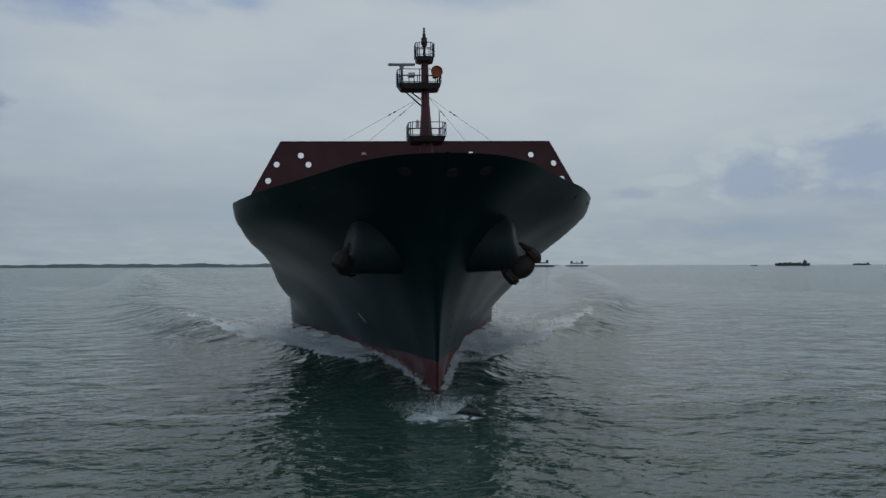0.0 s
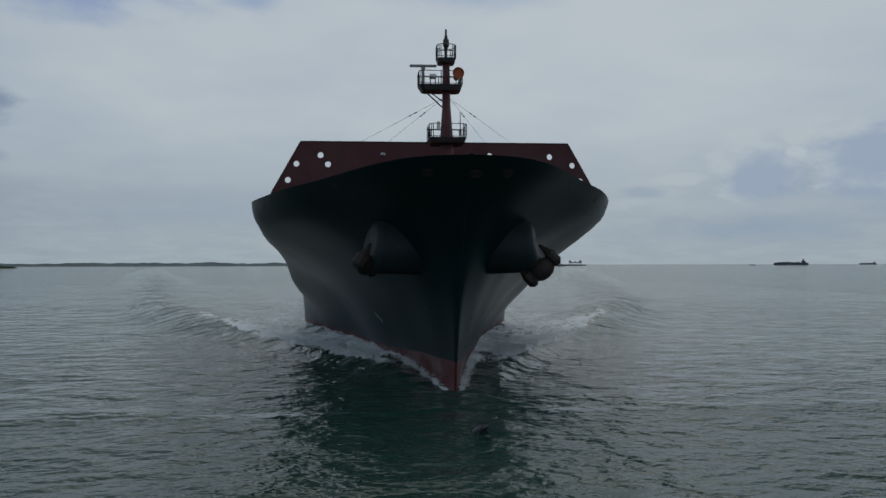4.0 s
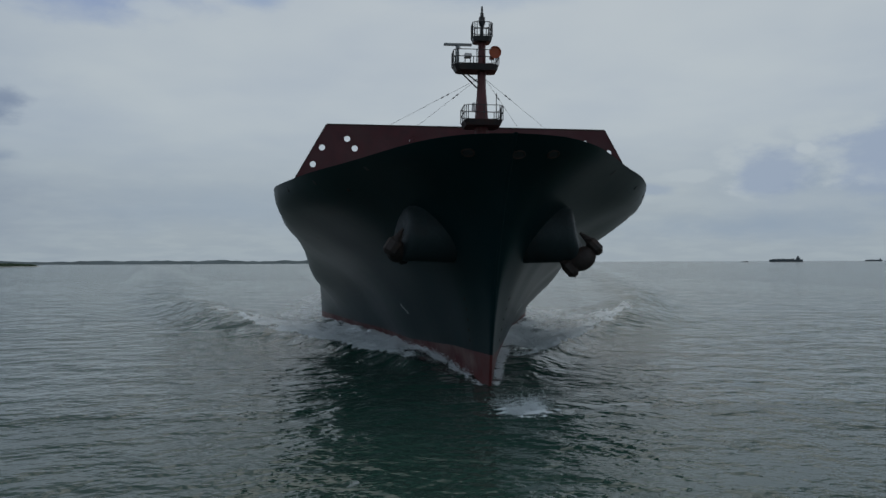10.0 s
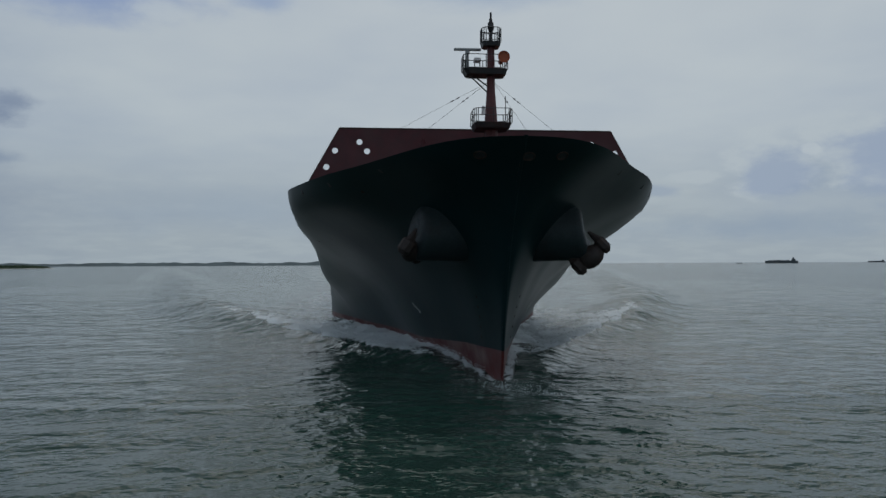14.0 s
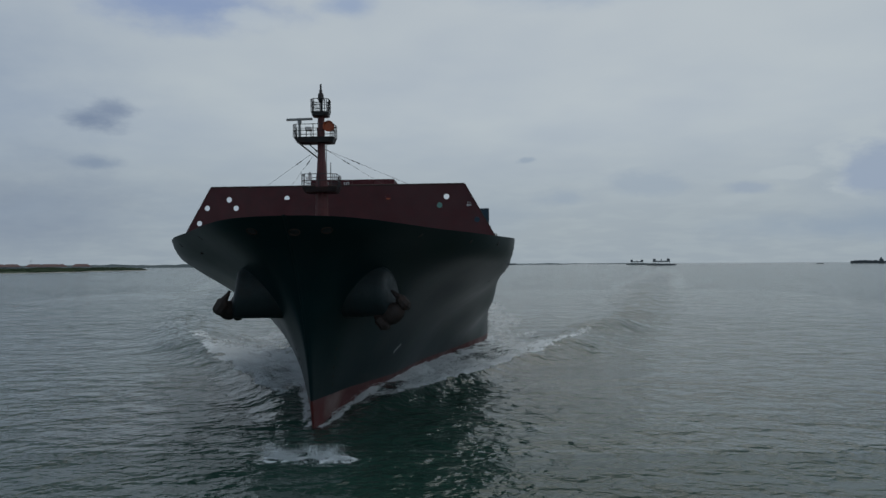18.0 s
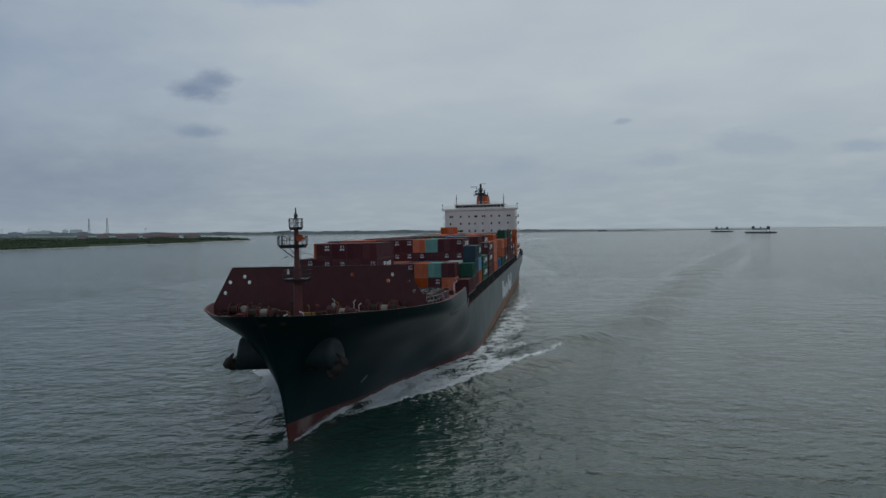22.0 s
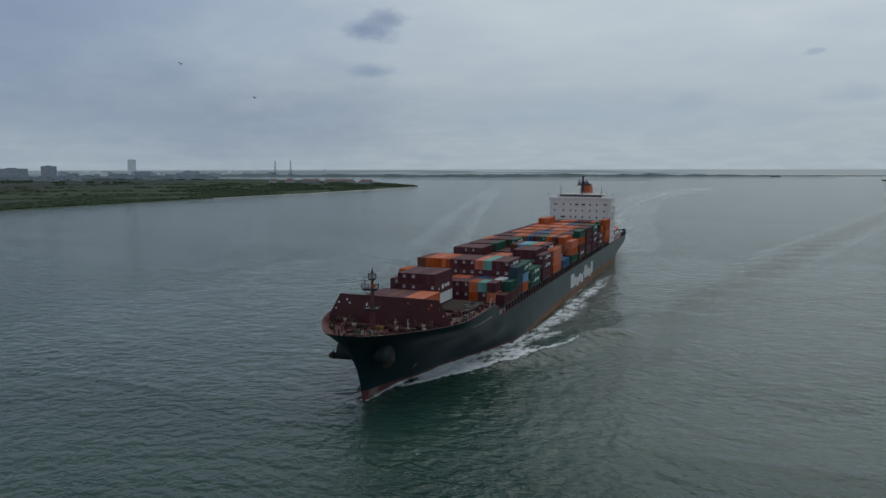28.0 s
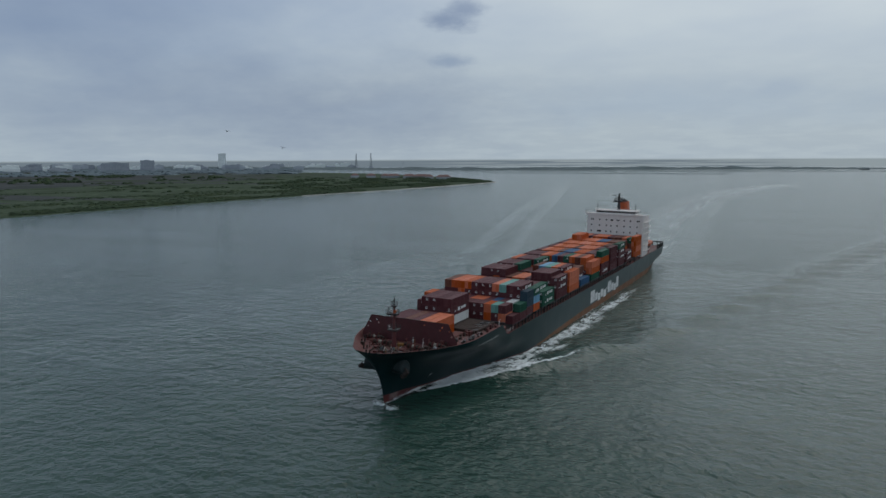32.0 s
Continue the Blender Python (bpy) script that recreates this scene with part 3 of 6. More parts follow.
for k in range(1, 9):
    again("breakwater_stiffener", brace, ship, Matrix.Translation((-11.5 + 2.875 * k, 0, 0)))
bm = B()
rod(bm, (-12, 12.96, 20.12), (12, 12.96, 20.12), 0.1, sides=6)
for s in (-1, 1):
    rod(bm, (s * 12, 12.96, 20.12), (s * 14.88, 12.96, 15.0), 0.09, sides=6)
part("breakwater_edge", bm, RUST, ship)

# ---- foremast ----
mast = new("foremast")
mast.parent = ship
mast["label"] = "dark red signal mast on the forecastle"
MX, MY = 0.0, 4.8


def tube_part(name, segs, mat, parent, label="", sides=12):
    bm = B()
    for a, b, r0, r1 in segs:
        rod(bm, a, b, r0, r1, sides)
    return part(name, bm, mat, parent, label, smooth=False)


POSTS = {}


def rail_post(x, y, z, h, r, mat, parent):
    key = (h, r, mat.name)
    if key not in POSTS:
        bm = B()
        rod(bm, (0, 0, 0), (0, 0, h), r * 1.15, sides=5)
        POSTS[key] = part("railing_post", bm, mat, parent)
        POSTS[key].matrix_basis = Matrix.Translation((x, y, z))
    else:
        again("railing_post", POSTS[key], parent, Matrix.Translation((x, y, z)))


def rail_part(name, corners, z, h, mat, parent, posts=3, closed=True, r=0.035):
    """Two bars, the upper one and the one half way up, on posts."""
    loop = list(zip(corners, corners[1:] + corners[:1])) if closed else list(zip(corners, corners[1:]))
    for bar, k in ((name, 1.0), ("railing_bar", 0.5)):
        bm = B()
        for (ax, ay), (bx, by) in loop:
            rod(bm, (ax, ay, z + h * k), (bx, by, z + h * k), r, sides=5)
        part(bar, bm, mat, parent)
    for (ax, ay), (bx, by) in loop:
        for i in range(posts):
            f = i / posts
            rail_post(ax + (bx - ax) * f, ay + (by - ay) * f, z, h, r, mat, parent)
    if not closed:
        rail_post(*corners[-1], z, h, r, mat, parent)


tube_part("mast_column", [((MX, MY, 13.7), (MX, MY, 19.4), 0.62, 0.52), ((MX, MY, 19.4), (MX, MY, 21.6), 0.5, 0.34), ((MX, MY, 21.6), (MX, MY, 25.2), 0.33, 0.28)], MAST, mast)
tube_part("topmast", [((MX, MY, 25.3), (MX, MY, 27.0), 0.09, 0.08), ((MX, MY, 26.35), (MX, MY, 26.6), 0.16, 0.26), ((MX, MY, 26.65), (MX, MY, 27.05), 0.26, 0.22), ((MX, MY, 27.05), (MX, MY, 27.35), 0.14, 0.12), ((MX, MY, 27.35), (MX, MY, 27.85), 0.09, 0.07)], DARK, mast, "dark masthead with a lamp")


def platform(name, outline, z, thick, mat):
    bm = B()
    lo = [bm.verts.new((x * 0.88, MY + (y - MY) * 0.88, z - thick)) for x, y in outline]
    hi = [bm.verts.new((x, y, z)) for x, y in outline]
    bm.faces.new(hi)
    bm.faces.new(lo[::-1])
    for i in range(len(lo)):
        j = (i + 1) % len(lo)
        bm.faces.new((lo[i], lo[j], hi[j], hi[i]))
    bmesh.ops.recalc_face_normals(bm, faces=bm.faces)
    return part(name, bm, mat, mast)


for z, x0, x1, y0, y1, th, h in ((25.45, -0.75, 0.72, MY - 0.75, MY + 0.75, 0.35, 1.05), (23.3, -2.2, 1.2, MY - 0.95, MY + 0.95, 0.42, 1.05), (19.1, -1.45, 1.45, MY - 1.4, MY + 1.3, 0.4, 1.05)):
    c = 0.28
    oct_ = [(x0 + c, y0), (x1 - c, y0), (x1, y0 + c), (x1, y1 - c), (x1 - c, y1), (x0 + c, y1), (x0, y1 - c), (x0, y0 + c)]
    platform("platform", oct_, z, th, DARK)
    rail_part("railing", oct_, z, h, DARK, mast, posts=2, r=0.03)
tube_part("radar_pedestal", [((-1.82, MY, 23.3), (-1.82, MY, 24.6), 0.13, 0.1), ((-1.82, MY, 24.6), (-1.82, MY, 24.82), 0.17, 0.17)], GREY, mast)
bm = B()
box(bm, -1.08, 1.08, -0.12, 0.12, -0.09, 0.09, 0.03)
radar = part("radar_scanner", bm, GREY, mast, "grey bar-shaped radar scanner")
radar.matrix_basis = pose(-1.82, MY, 24.92, 0, -3, 10)
bm = B()
box(bm, -1.32, -0.8, MY - 0.3, MY + 0.3, 23.95, 24.25, 0.04)
part("lamp_box", bm, WHITE, mast, "white lamp housing")
for dx in (-0.2, 0.2):
    tube_part("lamp_stand", [((-1.06 + dx, MY, 23.3), (-1.06 + dx, MY, 23.95), 0.04, 0.04)], DARK, mast, sides=6)
bm = B()
rod(bm, (0.82, MY - 1.25, 24.1), (0.82, MY - 0.35, 24.1), 0.46, 0.16, 20, caps=False)
rod(bm, (0.82, MY - 0.35, 24.1), (0.82, MY + 0.4, 24.1), 0.16, 0.2, 14)
bmesh.ops.solidify(bm, geom=bm.faces[:], thickness=0.02)
part("fog_horn", bm, ORANGE, mast, "orange fog horn")
bm = B()
rod(bm, (0.82, MY - 1.12, 24.1), (0.82, MY - 1.0, 24.1), 0.4, 0.3, 20)
part("horn_mouth", bm, ORANGE, mast)
tube_part("platform_brace", [((-1.9, MY - 0.5, 22.95), (-0.25, MY, 21.6), 0.06, 0.06), ((-1.2, MY + 0.5, 22.95), (-0.25, MY, 22.1), 0.05, 0.05)], DARK, mast, sides=6)
bm = B()
for s in (-0.22, 0.22):
    rod(bm, (s + 0.1, MY + 0.62, 13.7), (s + 0.1, MY + 0.5, 23.2), 0.03, sides=5)
for i in range(30):
    rod(bm, (-0.12, MY + 0.6, 14 + i * 0.3), (0.32, MY + 0.6, 14 + i * 0.3), 0.018, sides=4)
part("ladder", bm, DARK, mast)
for k, x in enumerate((-6.8, -4.4, 4.4, 6.8)):
    tube_part("stay_wire", [((0.25 if x > 0 else -0.25, MY, 22.4), (x, 12.95, 20.15), 0.013, 0.013)], DARK, mast, sides=4)
    for f in (0.3, 0.36):
        a, e = Vector((0.25 if x > 0 else -0.25, MY, 22.4)), Vector((x, 12.95, 20.15))
        tube_part("insulator", [(a.lerp(e, f), a.lerp(e, f + 0.025), 0.05, 0.05)], DARK, mast, sides=6)
tube_part("aerial", [((0.95, MY - 1.1, 19.3), (0.95, MY - 1.1, 21.1), 0.04, 0.03)], DARK, mast, sides=6)
tube_part("mast_lamp", [((-0.75, MY - 1.2, 19.7), (-0.75, MY - 1.2, 20.3), 0.16, 0.12)], WHITE, mast)

# ---- anchors in their bolsters ----
def anchor_set(s):
    bm = B()
    # the bolster: a rounded housing that leans out of the flare
    rings = []
    base, tip = Vector((s * 1.2, 1.9, 10.6)), Vector((s * 6.1, 0.35, 10.3))
    axis = (tip - base).normalized()
    side = axis.cross(Vector((0, 0, 1))).normalized()
    upv = side.cross(axis).normalized()
    # housing, rounded lip, and the mouth of the hawse pipe
    for f, r in ((0, 2.3), (0.3, 2.15), (0.6, 1.98), (0.9, 1.84), (0.97, 1.78), (1.0, 1.62), (1.015, 1.2), (1.02, 0.4)):
        c = base.lerp(tip, f)
        ring = []
        for i in range(28):
            a = 2 * math.pi * i / 28
            lift = math.sin(a)
            p = c + side * (r * math.cos(a)) + upv * (r * ((1.1 + 0.8 * (1 - f)) * lift if lift > 0 else max(-0.92, lift))) - axis * (0.32 * lift * min(1, f * 1.2))
            ring.append(bm.verts.new(p))
        rings.append(ring)
    for a, b in zip(rings, rings[1:]):
        for i in range(28):
            bm.faces.new((a[i], a[(i + 1) % 28], b[(i + 1) % 28], b[i]))
    bm.faces.new(rings[-1])
    bmesh.ops.recalc_face_normals(bm, faces=bm.faces)
    bolster = part("anchor_bolster", bm, BOLSTER, ship, "dark anchor bolster on the flared bow", smooth=True)
    # anchor: shank, crown and two flukes
    an = new("anchor")
    an.parent = ship
    an["label"] = "rusty stockless anchor"
    # it hangs with the crown under the lip, its arms aslant
    arm = Vector((0.72, -0.12, 0.68) if s > 0 else (-0.35, -0.9, 0.25)).normalized()
    shank = Vector((-s * 0.62, 0.3, 0.72))
    shank = (shank - arm * shank.dot(arm)).normalized()
    m = Matrix.Translation((6.3, -0.45, 8.95) if s > 0 else (-6.35, -0.1, 9.35)) @ Matrix((arm, shank, arm.cross(shank))).transposed().to_4x4()
    bm = B()
    box(bm, -0.26, 0.26, 0.1, 2.2, -0.28, 0.28, 0.1)
    part("shank", bm, ANCHOR, an).matrix_basis = m
    bm = B()
    bmesh.ops.create_uvsphere(bm, u_segments=14, v_segments=9, radius=1.0, matrix=Matrix.Translation((0, -0.1, 0)) @ Matrix.Diagonal((1.0, 0.78, 0.62, 1)))
    part("crown", bm, ANCHOR, an, smooth=True).matrix_basis = m
    for k in (-1, 1):
        bm = B()
        box(bm, k * 1.12 - 0.42, k * 1.12 + 0.42, -0.66, 0.62, -0.5, 0.5, 0.27)
        part("fluke", bm, ANCHOR, an, "rounded anchor fluke").matrix_basis = m
        bm = B()
        rod(bm, (k * 1.18, 0.3, 0), (k * 1.05, 1.35, 0.1), 0.34, 0.09, 9)
        part("bill", bm, ANCHOR, an).matrix_basis = m


anchor_set(-1)
anchor_set(1)

# ---- fairleads, draught marks and lettering bars on the hull ----
def hull_normal_frame(Y, z, side):
    b0, y0 = hull_point(Y, z)
    b1, y1 = hull_point(Y + 0.15, z)
    b2, y2 = hull_point(Y, z + 0.15)
    p = Vector((side * b0, y0, z))
    u = (Vector((side * b1, y1, z)) - p).normalized()
    v = (Vector((side * b2, y2, z + 0.15)) - p).normalized()
    n = u.cross(v).normalized()
    if n.x * side < 0:
        n = -n
    v = n.cross(u) if n.cross(u).z > 0 else u.cross(n)
    return p, u, v, n


def on_hull(name, Y, z, side, wide, high, mat, proud=0.03, label=""):
    p, u, v, n = hull_normal_frame(Y, z, side)
    bm = B()
    box(bm, -wide / 2, wide / 2, -high / 2, high / 2, -0.15, proud)
    o = part(name, bm, mat, ship, label)
    o.matrix_basis = Matrix.Translation(p) @ Matrix((u if u.cross(v).dot(n) > 0 else -u, v, n)).transposed().to_4x4()
    return o


def fairlead(Y, z, side, r=0.36):
    p, u, v, n = hull_normal_frame(Y, z, side)
    bm = B()
    for i in range(16):
        a, b = 2 * math.pi * i / 16, 2 * math.pi * (i + 1) / 16
        rod(bm, p + u * r * 1.25 * math.cos(a) + v * r * math.sin(a) - n * 0.01, p + u * r * 1.25 * math.cos(b) + v * r * math.sin(b) - n * 0.01, 0.06, sides=5)
    part("fairlead", bm, RUST, ship, "rust-rimmed mooring fairlead")
    on_hull("fairlead_hole", Y, z, side, r * 1.9, r * 1.5, DARK, 0.012)


fairlead(0.02, 14.9, 1, 0.3)
for s in (-1, 1):
    fairlead(0.36, 15.0, s, 0.3)
    for Y, z in ((6.3, 14.85), (11.5, 14.5), (16, 14.4), (24, 14.2)):
        on_hull("fairlead_hole", Y, z, s, 0.34, 0.4, DARK, 0.012, "dark mooring fairlead opening")
    for Y, z in ((17.5, 10.8), (21.75, 10.75), (26, 10.65)):
        on_hull("hull_port", Y, z, s, 0.42, 0.24, DARK, 0.012)
    for k in range(3):
        on_hull("hull_mark", 16.6 + k * 0.4, 4.1 + 0.25 * k, s, 0.14, 0.45, LETTER, 0.02)
    for k in range(5):
        on_hull("draught_mark", 3.2, 3.0 + k * 0.75, s, 0.12, 0.2, RUST, 0.02)
    for k in range(14):
        on_hull("name_bar", 37 - k * 0.9, 12.6, s, 0.55, 0.6, GREY, 0.02, "faded name lettering, unreadable")
# large lettering amidships, as plain bars
y = 141.0
for wide, high, drop in ((6.4, 5.0, 0), (4.0, 3.3, 0), (4.2, 3.3, -0.9), (4.0, 3.3, 0), (4.2, 3.3, -0.9), (1.8, 0.8, 1.4), (3.8, 5.0, 0), (1.4, 5.0, 0), (4.0, 3.3, 0), (3.8, 3.3, -0.9), (4.2, 5.0, 0)):
    bm = B()
    box(bm, 16.02, 16.16, y, y + wide, 3.7 + drop + (0 if high > 1 else 0.6), 3.7 + drop + high + (0 if high > 1 else 0.6), 0.02)
    part("lettering_bar", bm, LETTER, ship, "white block lettering on the hull side")
    y += wide + 0.65

# ---- forecastle gear ----
def inboard(x, y, margin):
    """x drawn in so that it stands on the forecastle deck."""
    for Y in range(0, 46):
        b, yy = hull_point(Y + 0.1, 13.7)
        if yy >= y:
            break
    return max(-b + margin, min(b - margin, x)) if b > margin else 0.0


def windlass(x, y, turn):
    w = new("windlass")
    w.parent = ship
    w["label"] = "dark red mooring windlass with rope drums"
    w.matrix_basis = pose(inboard(x, y, 3.6), y, 13.7, 0, 0, turn)
    bm = B()
    box(bm, -2.2, 2.2, -0.9, 0.9, 0, 0.25, 0.04)
    for k in (-2.0, -0.5, 0.9, 2.0):
        box(bm, k - 0.12, k + 0.12, -0.5, 0.5, 0.2, 1.35, 0.05)
    part("frame", bm, DECK, w)
    for k, r, m in ((-1.25, 0.55, RUST), (0.2, 0.5, ROPE)):
        bm = B()
        rod(bm, (k - 0.5, 0, 1.0), (k + 0.5, 0, 1.0), r, sides=14)
        part("rope_drum", bm, m, w, "drum wound with pale rope")
        for e in (-0.56, 0.56):
            bm = B()
            rod(bm, (k + e - 0.05, 0, 1.0), (k + e + 0.05, 0, 1.0), 0.85, sides=16)
            part("drum_flange", bm, DECK, w)
    bm = B()
    rod(bm, (1.1, 0, 1.0), (1.8, 0, 1.0), 0.55, sides=12)
    part("chain_wheel", bm, RUST, w)
    bm = B()
    box(bm, 2.15, 3.0, -0.45, 0.45, 0.15, 1.2, 0.06)
    part("motor", bm, RUST, w)


windlass(-5.2, 6.2, 12)
windlass(5.2, 6.2, -12)
windlass(-9.5, 10.4, 0)
windlass(9.5, 10.4, 0)


def bollard(x, y, turn=0):
    b = new("bollard")
    b.parent = ship
    b.matrix_basis = pose(inboard(x, y, 1.3), y, 13.7, 0, 0, turn)
    for k in (-0.45, 0.45):
        bm = B()
        rod(bm, (k, 0, 0), (k, 0, 0.85), 0.2, sides=12)
        rod(bm, (k, 0, 0.8), (k, 0, 0.95), 0.26, sides=12)
        part("post", bm, RUST, b)
    bm = B()
    box(bm, -0.8, 0.8, -0.3, 0.3, 0, 0.1, 0.02)
    part("base", bm, DARK, b)


for x, y, a in ((-3.5, -2.6, 20), (3.5, -2.6, -20), (-7.8, 1.2, 40), (7.8, 1.2, -40), (-11.6, 7, 60), (11.6, 7, -60), (-12.8, 11, 80), (12.8, 11, 80), (-2, 1.5, 0), (2.2, 1.2, 0), (13.6, 26, 90), (13.2, 36, 90), (-13.6, 26, 90)):
    bollard(x, y, a)
for x, y, h in ((-6.8, 9.4, 1.6), (-2.6, 9.8, 1.9), (3.0, 9.9, 1.5), (7.2, 11.3, 1.8), (12.0, 12.0, 1.4), (-11.9, 12.0, 1.5), (0.5, 10.8, 1.3), (6.2, 2.6, 1.2), (-6.4, 3.0, 1.3)):
    bm = B()
    x = inboard(x, y, 0.8)
    rod(bm, (x, y, 13.7), (x, y, 13.7 + h), 0.16, sides=10)
    rod(bm, (x, y, 13.7 + h), (x, y - 0.05, 13.7 + h + 0.28), 0.34, 0.2, 12)
    part("deck_vent", bm, random.choice((GREY, DECK, DECK, RUST)), ship, "mushroom ventilator")
for x, y, w, d, h, m in ((-9.9, 4.2, 1.0, 0.8, 0.9, RUST), (8.3, 7.9, 1.2, 0.9, 1.0, RUST), (3.2, 3.4, 1.3, 1.0, 0.7, DECK), (-3.1, 3.2, 1.4, 0.9, 0.8, RUST), (10.4, 8.6, 0.8, 0.8, 1.0, GREY), (0.2, 8.0, 1.6, 1.0, 0.8, YELLOW), (10.6, 12.2, 1.0, 0.5, 1.9, DECK)):
    bm = B()
    x = inboard(x, y, 1.2)
    box(bm, x - w / 2, x + w / 2, y - d / 2, y + d / 2, 13.7, 13.7 + h, 0.06)
    part("deck_locker", bm, m, ship, "small deck locker")
# pipes, hatch coamings, bitts, life-rings and lashings among the gear
random.seed(31)
for k in range(92):
    y = random.uniform(-3.5, 12.0)
    wide = hull_point(max(0.1, y + 3.2), 13.7)[0] - 1.9
    x = inboard(random.uniform(-wide, wide), y, 2.0)
    if abs(x) < 1.2 and 3 < y < 7:
        continue
    kind = k % 4
    bm = B()
    if kind == 0:
        a = random.uniform(0, 3.1)
        n = random.uniform(0.6, 1.6)
        rod(bm, (x - n * math.cos(a), y - n * math.sin(a), 13.9), (x + n * math.cos(a), y + n * math.sin(a), 13.9), 0.09, sides=6)
        for e in (-0.8, 0.8):
            rod(bm, (x + e * n * math.cos(a), y + e * n * math.sin(a), 13.7), (x + e * n * math.cos(a), y + e * n * math.sin(a), 13.9), 0.06, sides=5)
        part("deck_pipe", bm, random.choice((DECK, RUST, DARK, GREY)), ship)
    elif kind == 1:
        box(bm, x - 0.5, x + 0.5, y - 0.5, y + 0.5, 13.7, 14.25, 0.05)
        box(bm, x - 0.58, x + 0.58, y - 0.58, y + 0.58, 14.25, 14.33, 0.02)
        part("access_hatch", bm, random.choice((DECK, RUST)), ship)
    elif kind == 2:
        h = random.uniform(0.9, 2.2)
        rod(bm, (x, y, 13.7), (x, y, 13.7 + h), 0.06, sides=6)
        rod(bm, (x, y, 13.7 + h), (x + random.uniform(-0.5, 0.5), y, 13.9 + h), 0.07, sides=6)
        part("sounding_pipe", bm, random.choice((DECK, GREY, RUST, WHITE, YELLOW)), ship)
    else:
        r = random.uniform(0.35, 0.6)
        for j in range(3):
            for i in range(10):
                a, b = 2 * math.pi * i / 10, 2 * math.pi * (i + 1) / 10
                q = r - 0.07 * j
                rod(bm, (x + q * math.cos(a), y + q * math.sin(a), 13.76 + 0.11 * j), (x + q * math.cos(b), y + q * math.sin(b), 13.76 + 0.11 * j), 0.07, sides=5)
        part("coiled_rope", bm, random.choice((ROPE, ROPE, DARK)), ship, "coil of mooring rope")
for k in range(34):
    x, y = random.uniform(9.5, 14.4), random.uniform(15.5, 43.0)
    x = inboard(x, y, 0.9)
    if 30.5 < y and x < 12.8:
        continue
    h = random.uniform(0.4, 1.5)
    bm = B()
    box(bm, x - 0.35, x + 0.35, y - 0.4, y + 0.4, 13.7, 13.7 + h, 0.05)
    rod(bm, (x, y, 13.7 + h), (x, y + 0.3, 14.1 + h), 0.07, sides=6)
    part("lashing_bin", bm, random.choice((RUST, DECK, DARK, SHIELD)), ship)
for k in range(26):
    x, y = random.uniform(8.4, 12.0), random.uniform(31.8, 44.2)
    bm = B()
    a = random.uniform(-0.4, 0.4)
    rod(bm, (x - 0.8 * math.cos(a), y - 0.8 * math.sin(a), 14.58), (x + 0.8 * math.cos(a), y + 0.8 * math.sin(a), 14.62 + random.uniform(0, 0.3)), 0.07, sides=5)
    part("lashing_rod", bm, random.choice((RUST, GREY, DARK)), ship)
# chains from the windlasses to the hawse pipes
for s in (-1, 1):
    bm = B()
    for i in range(14):
        f = i / 13
        bmesh.ops.create_cube(bm, size=1, matrix=Matrix.Translation((s * (5.6 - 1.6 * f), 5.4 - 6 * f, 14.55 - 0.75 * f)) @ pose(0, 0, 0, 0, 90 * (i % 2), 15 * s) @ Matrix.Diagonal((0.26, 0.46, 0.1, 1)))
    part("anchor_chain", bm, RUST, ship)
# hand rails by the gangway openings
for s in (-1, 1):
    rail_part("railing", [(s * 14.3, 15.6), (s * 15.2, 19), (s * 15.5, 23), (s * 15.6, 27)], 14.4, 1.2, GREY, ship, posts=3, closed=False)
    rail_part("railing", [(s * 15.9, 46), (s * 15.9, 52)], 11.0, 1.1, WHITE, ship, posts=5, closed=False)
bm = B()
rod(bm, (14.4, 43.6, 13.6), (14.4, 43.6, 15.4), 0.11, sides=8)
rod(bm, (14.4, 43.6, 15.4), (15.0, 43.3, 15.9), 0.09, sides=8)
part("boat_davit", bm, WHITE, ship, "small white davit")

# ---- hatches, beams and posts that carry the stacks ----
BAYS = [16.5, 32.0, 50.4, 63.0, 78.5, 94.0, 109.5, 125.0, 140.5, 156.0, 171.5, 187.0, 202.5, 224.0]
bm = B()
box(bm, -9.0, 9.0, 15.2, 30.2, 13.6, 14.0, 0.05)
part("hatch_cover", bm, DECK, ship)
HATCH_TOP = (15.0, 13.4)
for i, y in enumerate(BAYS[1:]):
    z0 = 13.6 if y < 44 else 10.9
    w = 12.4 if y < 44 else 13.75
    z1 = HATCH_TOP[1] if i == 1 else 14.5 if i == 0 else HATCH_TOP[0]
    bm = B()
    box(bm, -w, w, y - 0.7, y + (12.6 if i == 1 else 13.1), z0, z1, 0.06)
    part("hatch_cover", bm, RUST if y < 44 else DARK, ship, "rust-brown steel hatch cover" if y < 44 else "")
bm = B()
box(bm, 0, 0.3, 31.4, 45.0, 14.48, 14.62)
rib = part("hatch_rib", bm, RUST, ship)
rib.matrix_basis = Matrix.Translation((4.2, 0, 0))
for k in range(1, 8):
    again("hatch_rib", rib, ship, Matrix.Translation((4.2 + k, 0, 0)))
bm = B()
box(bm, -0.16, 0.16, -0.16, 0.16, 10.9, 13.22)
post = part("stack_post", bm, DARK, ship)
post.matrix_basis = Matrix.Translation((15.85, 50.5, 0))
bm = B()
box(bm, 13.9, 16.1, 0, 13.0, 13.2, 13.5, 0.03)
beam = part("stack_beam", bm, DARK, ship)
beam.matrix_basis = Matrix.Translation((0, BAYS[2], -0.5))
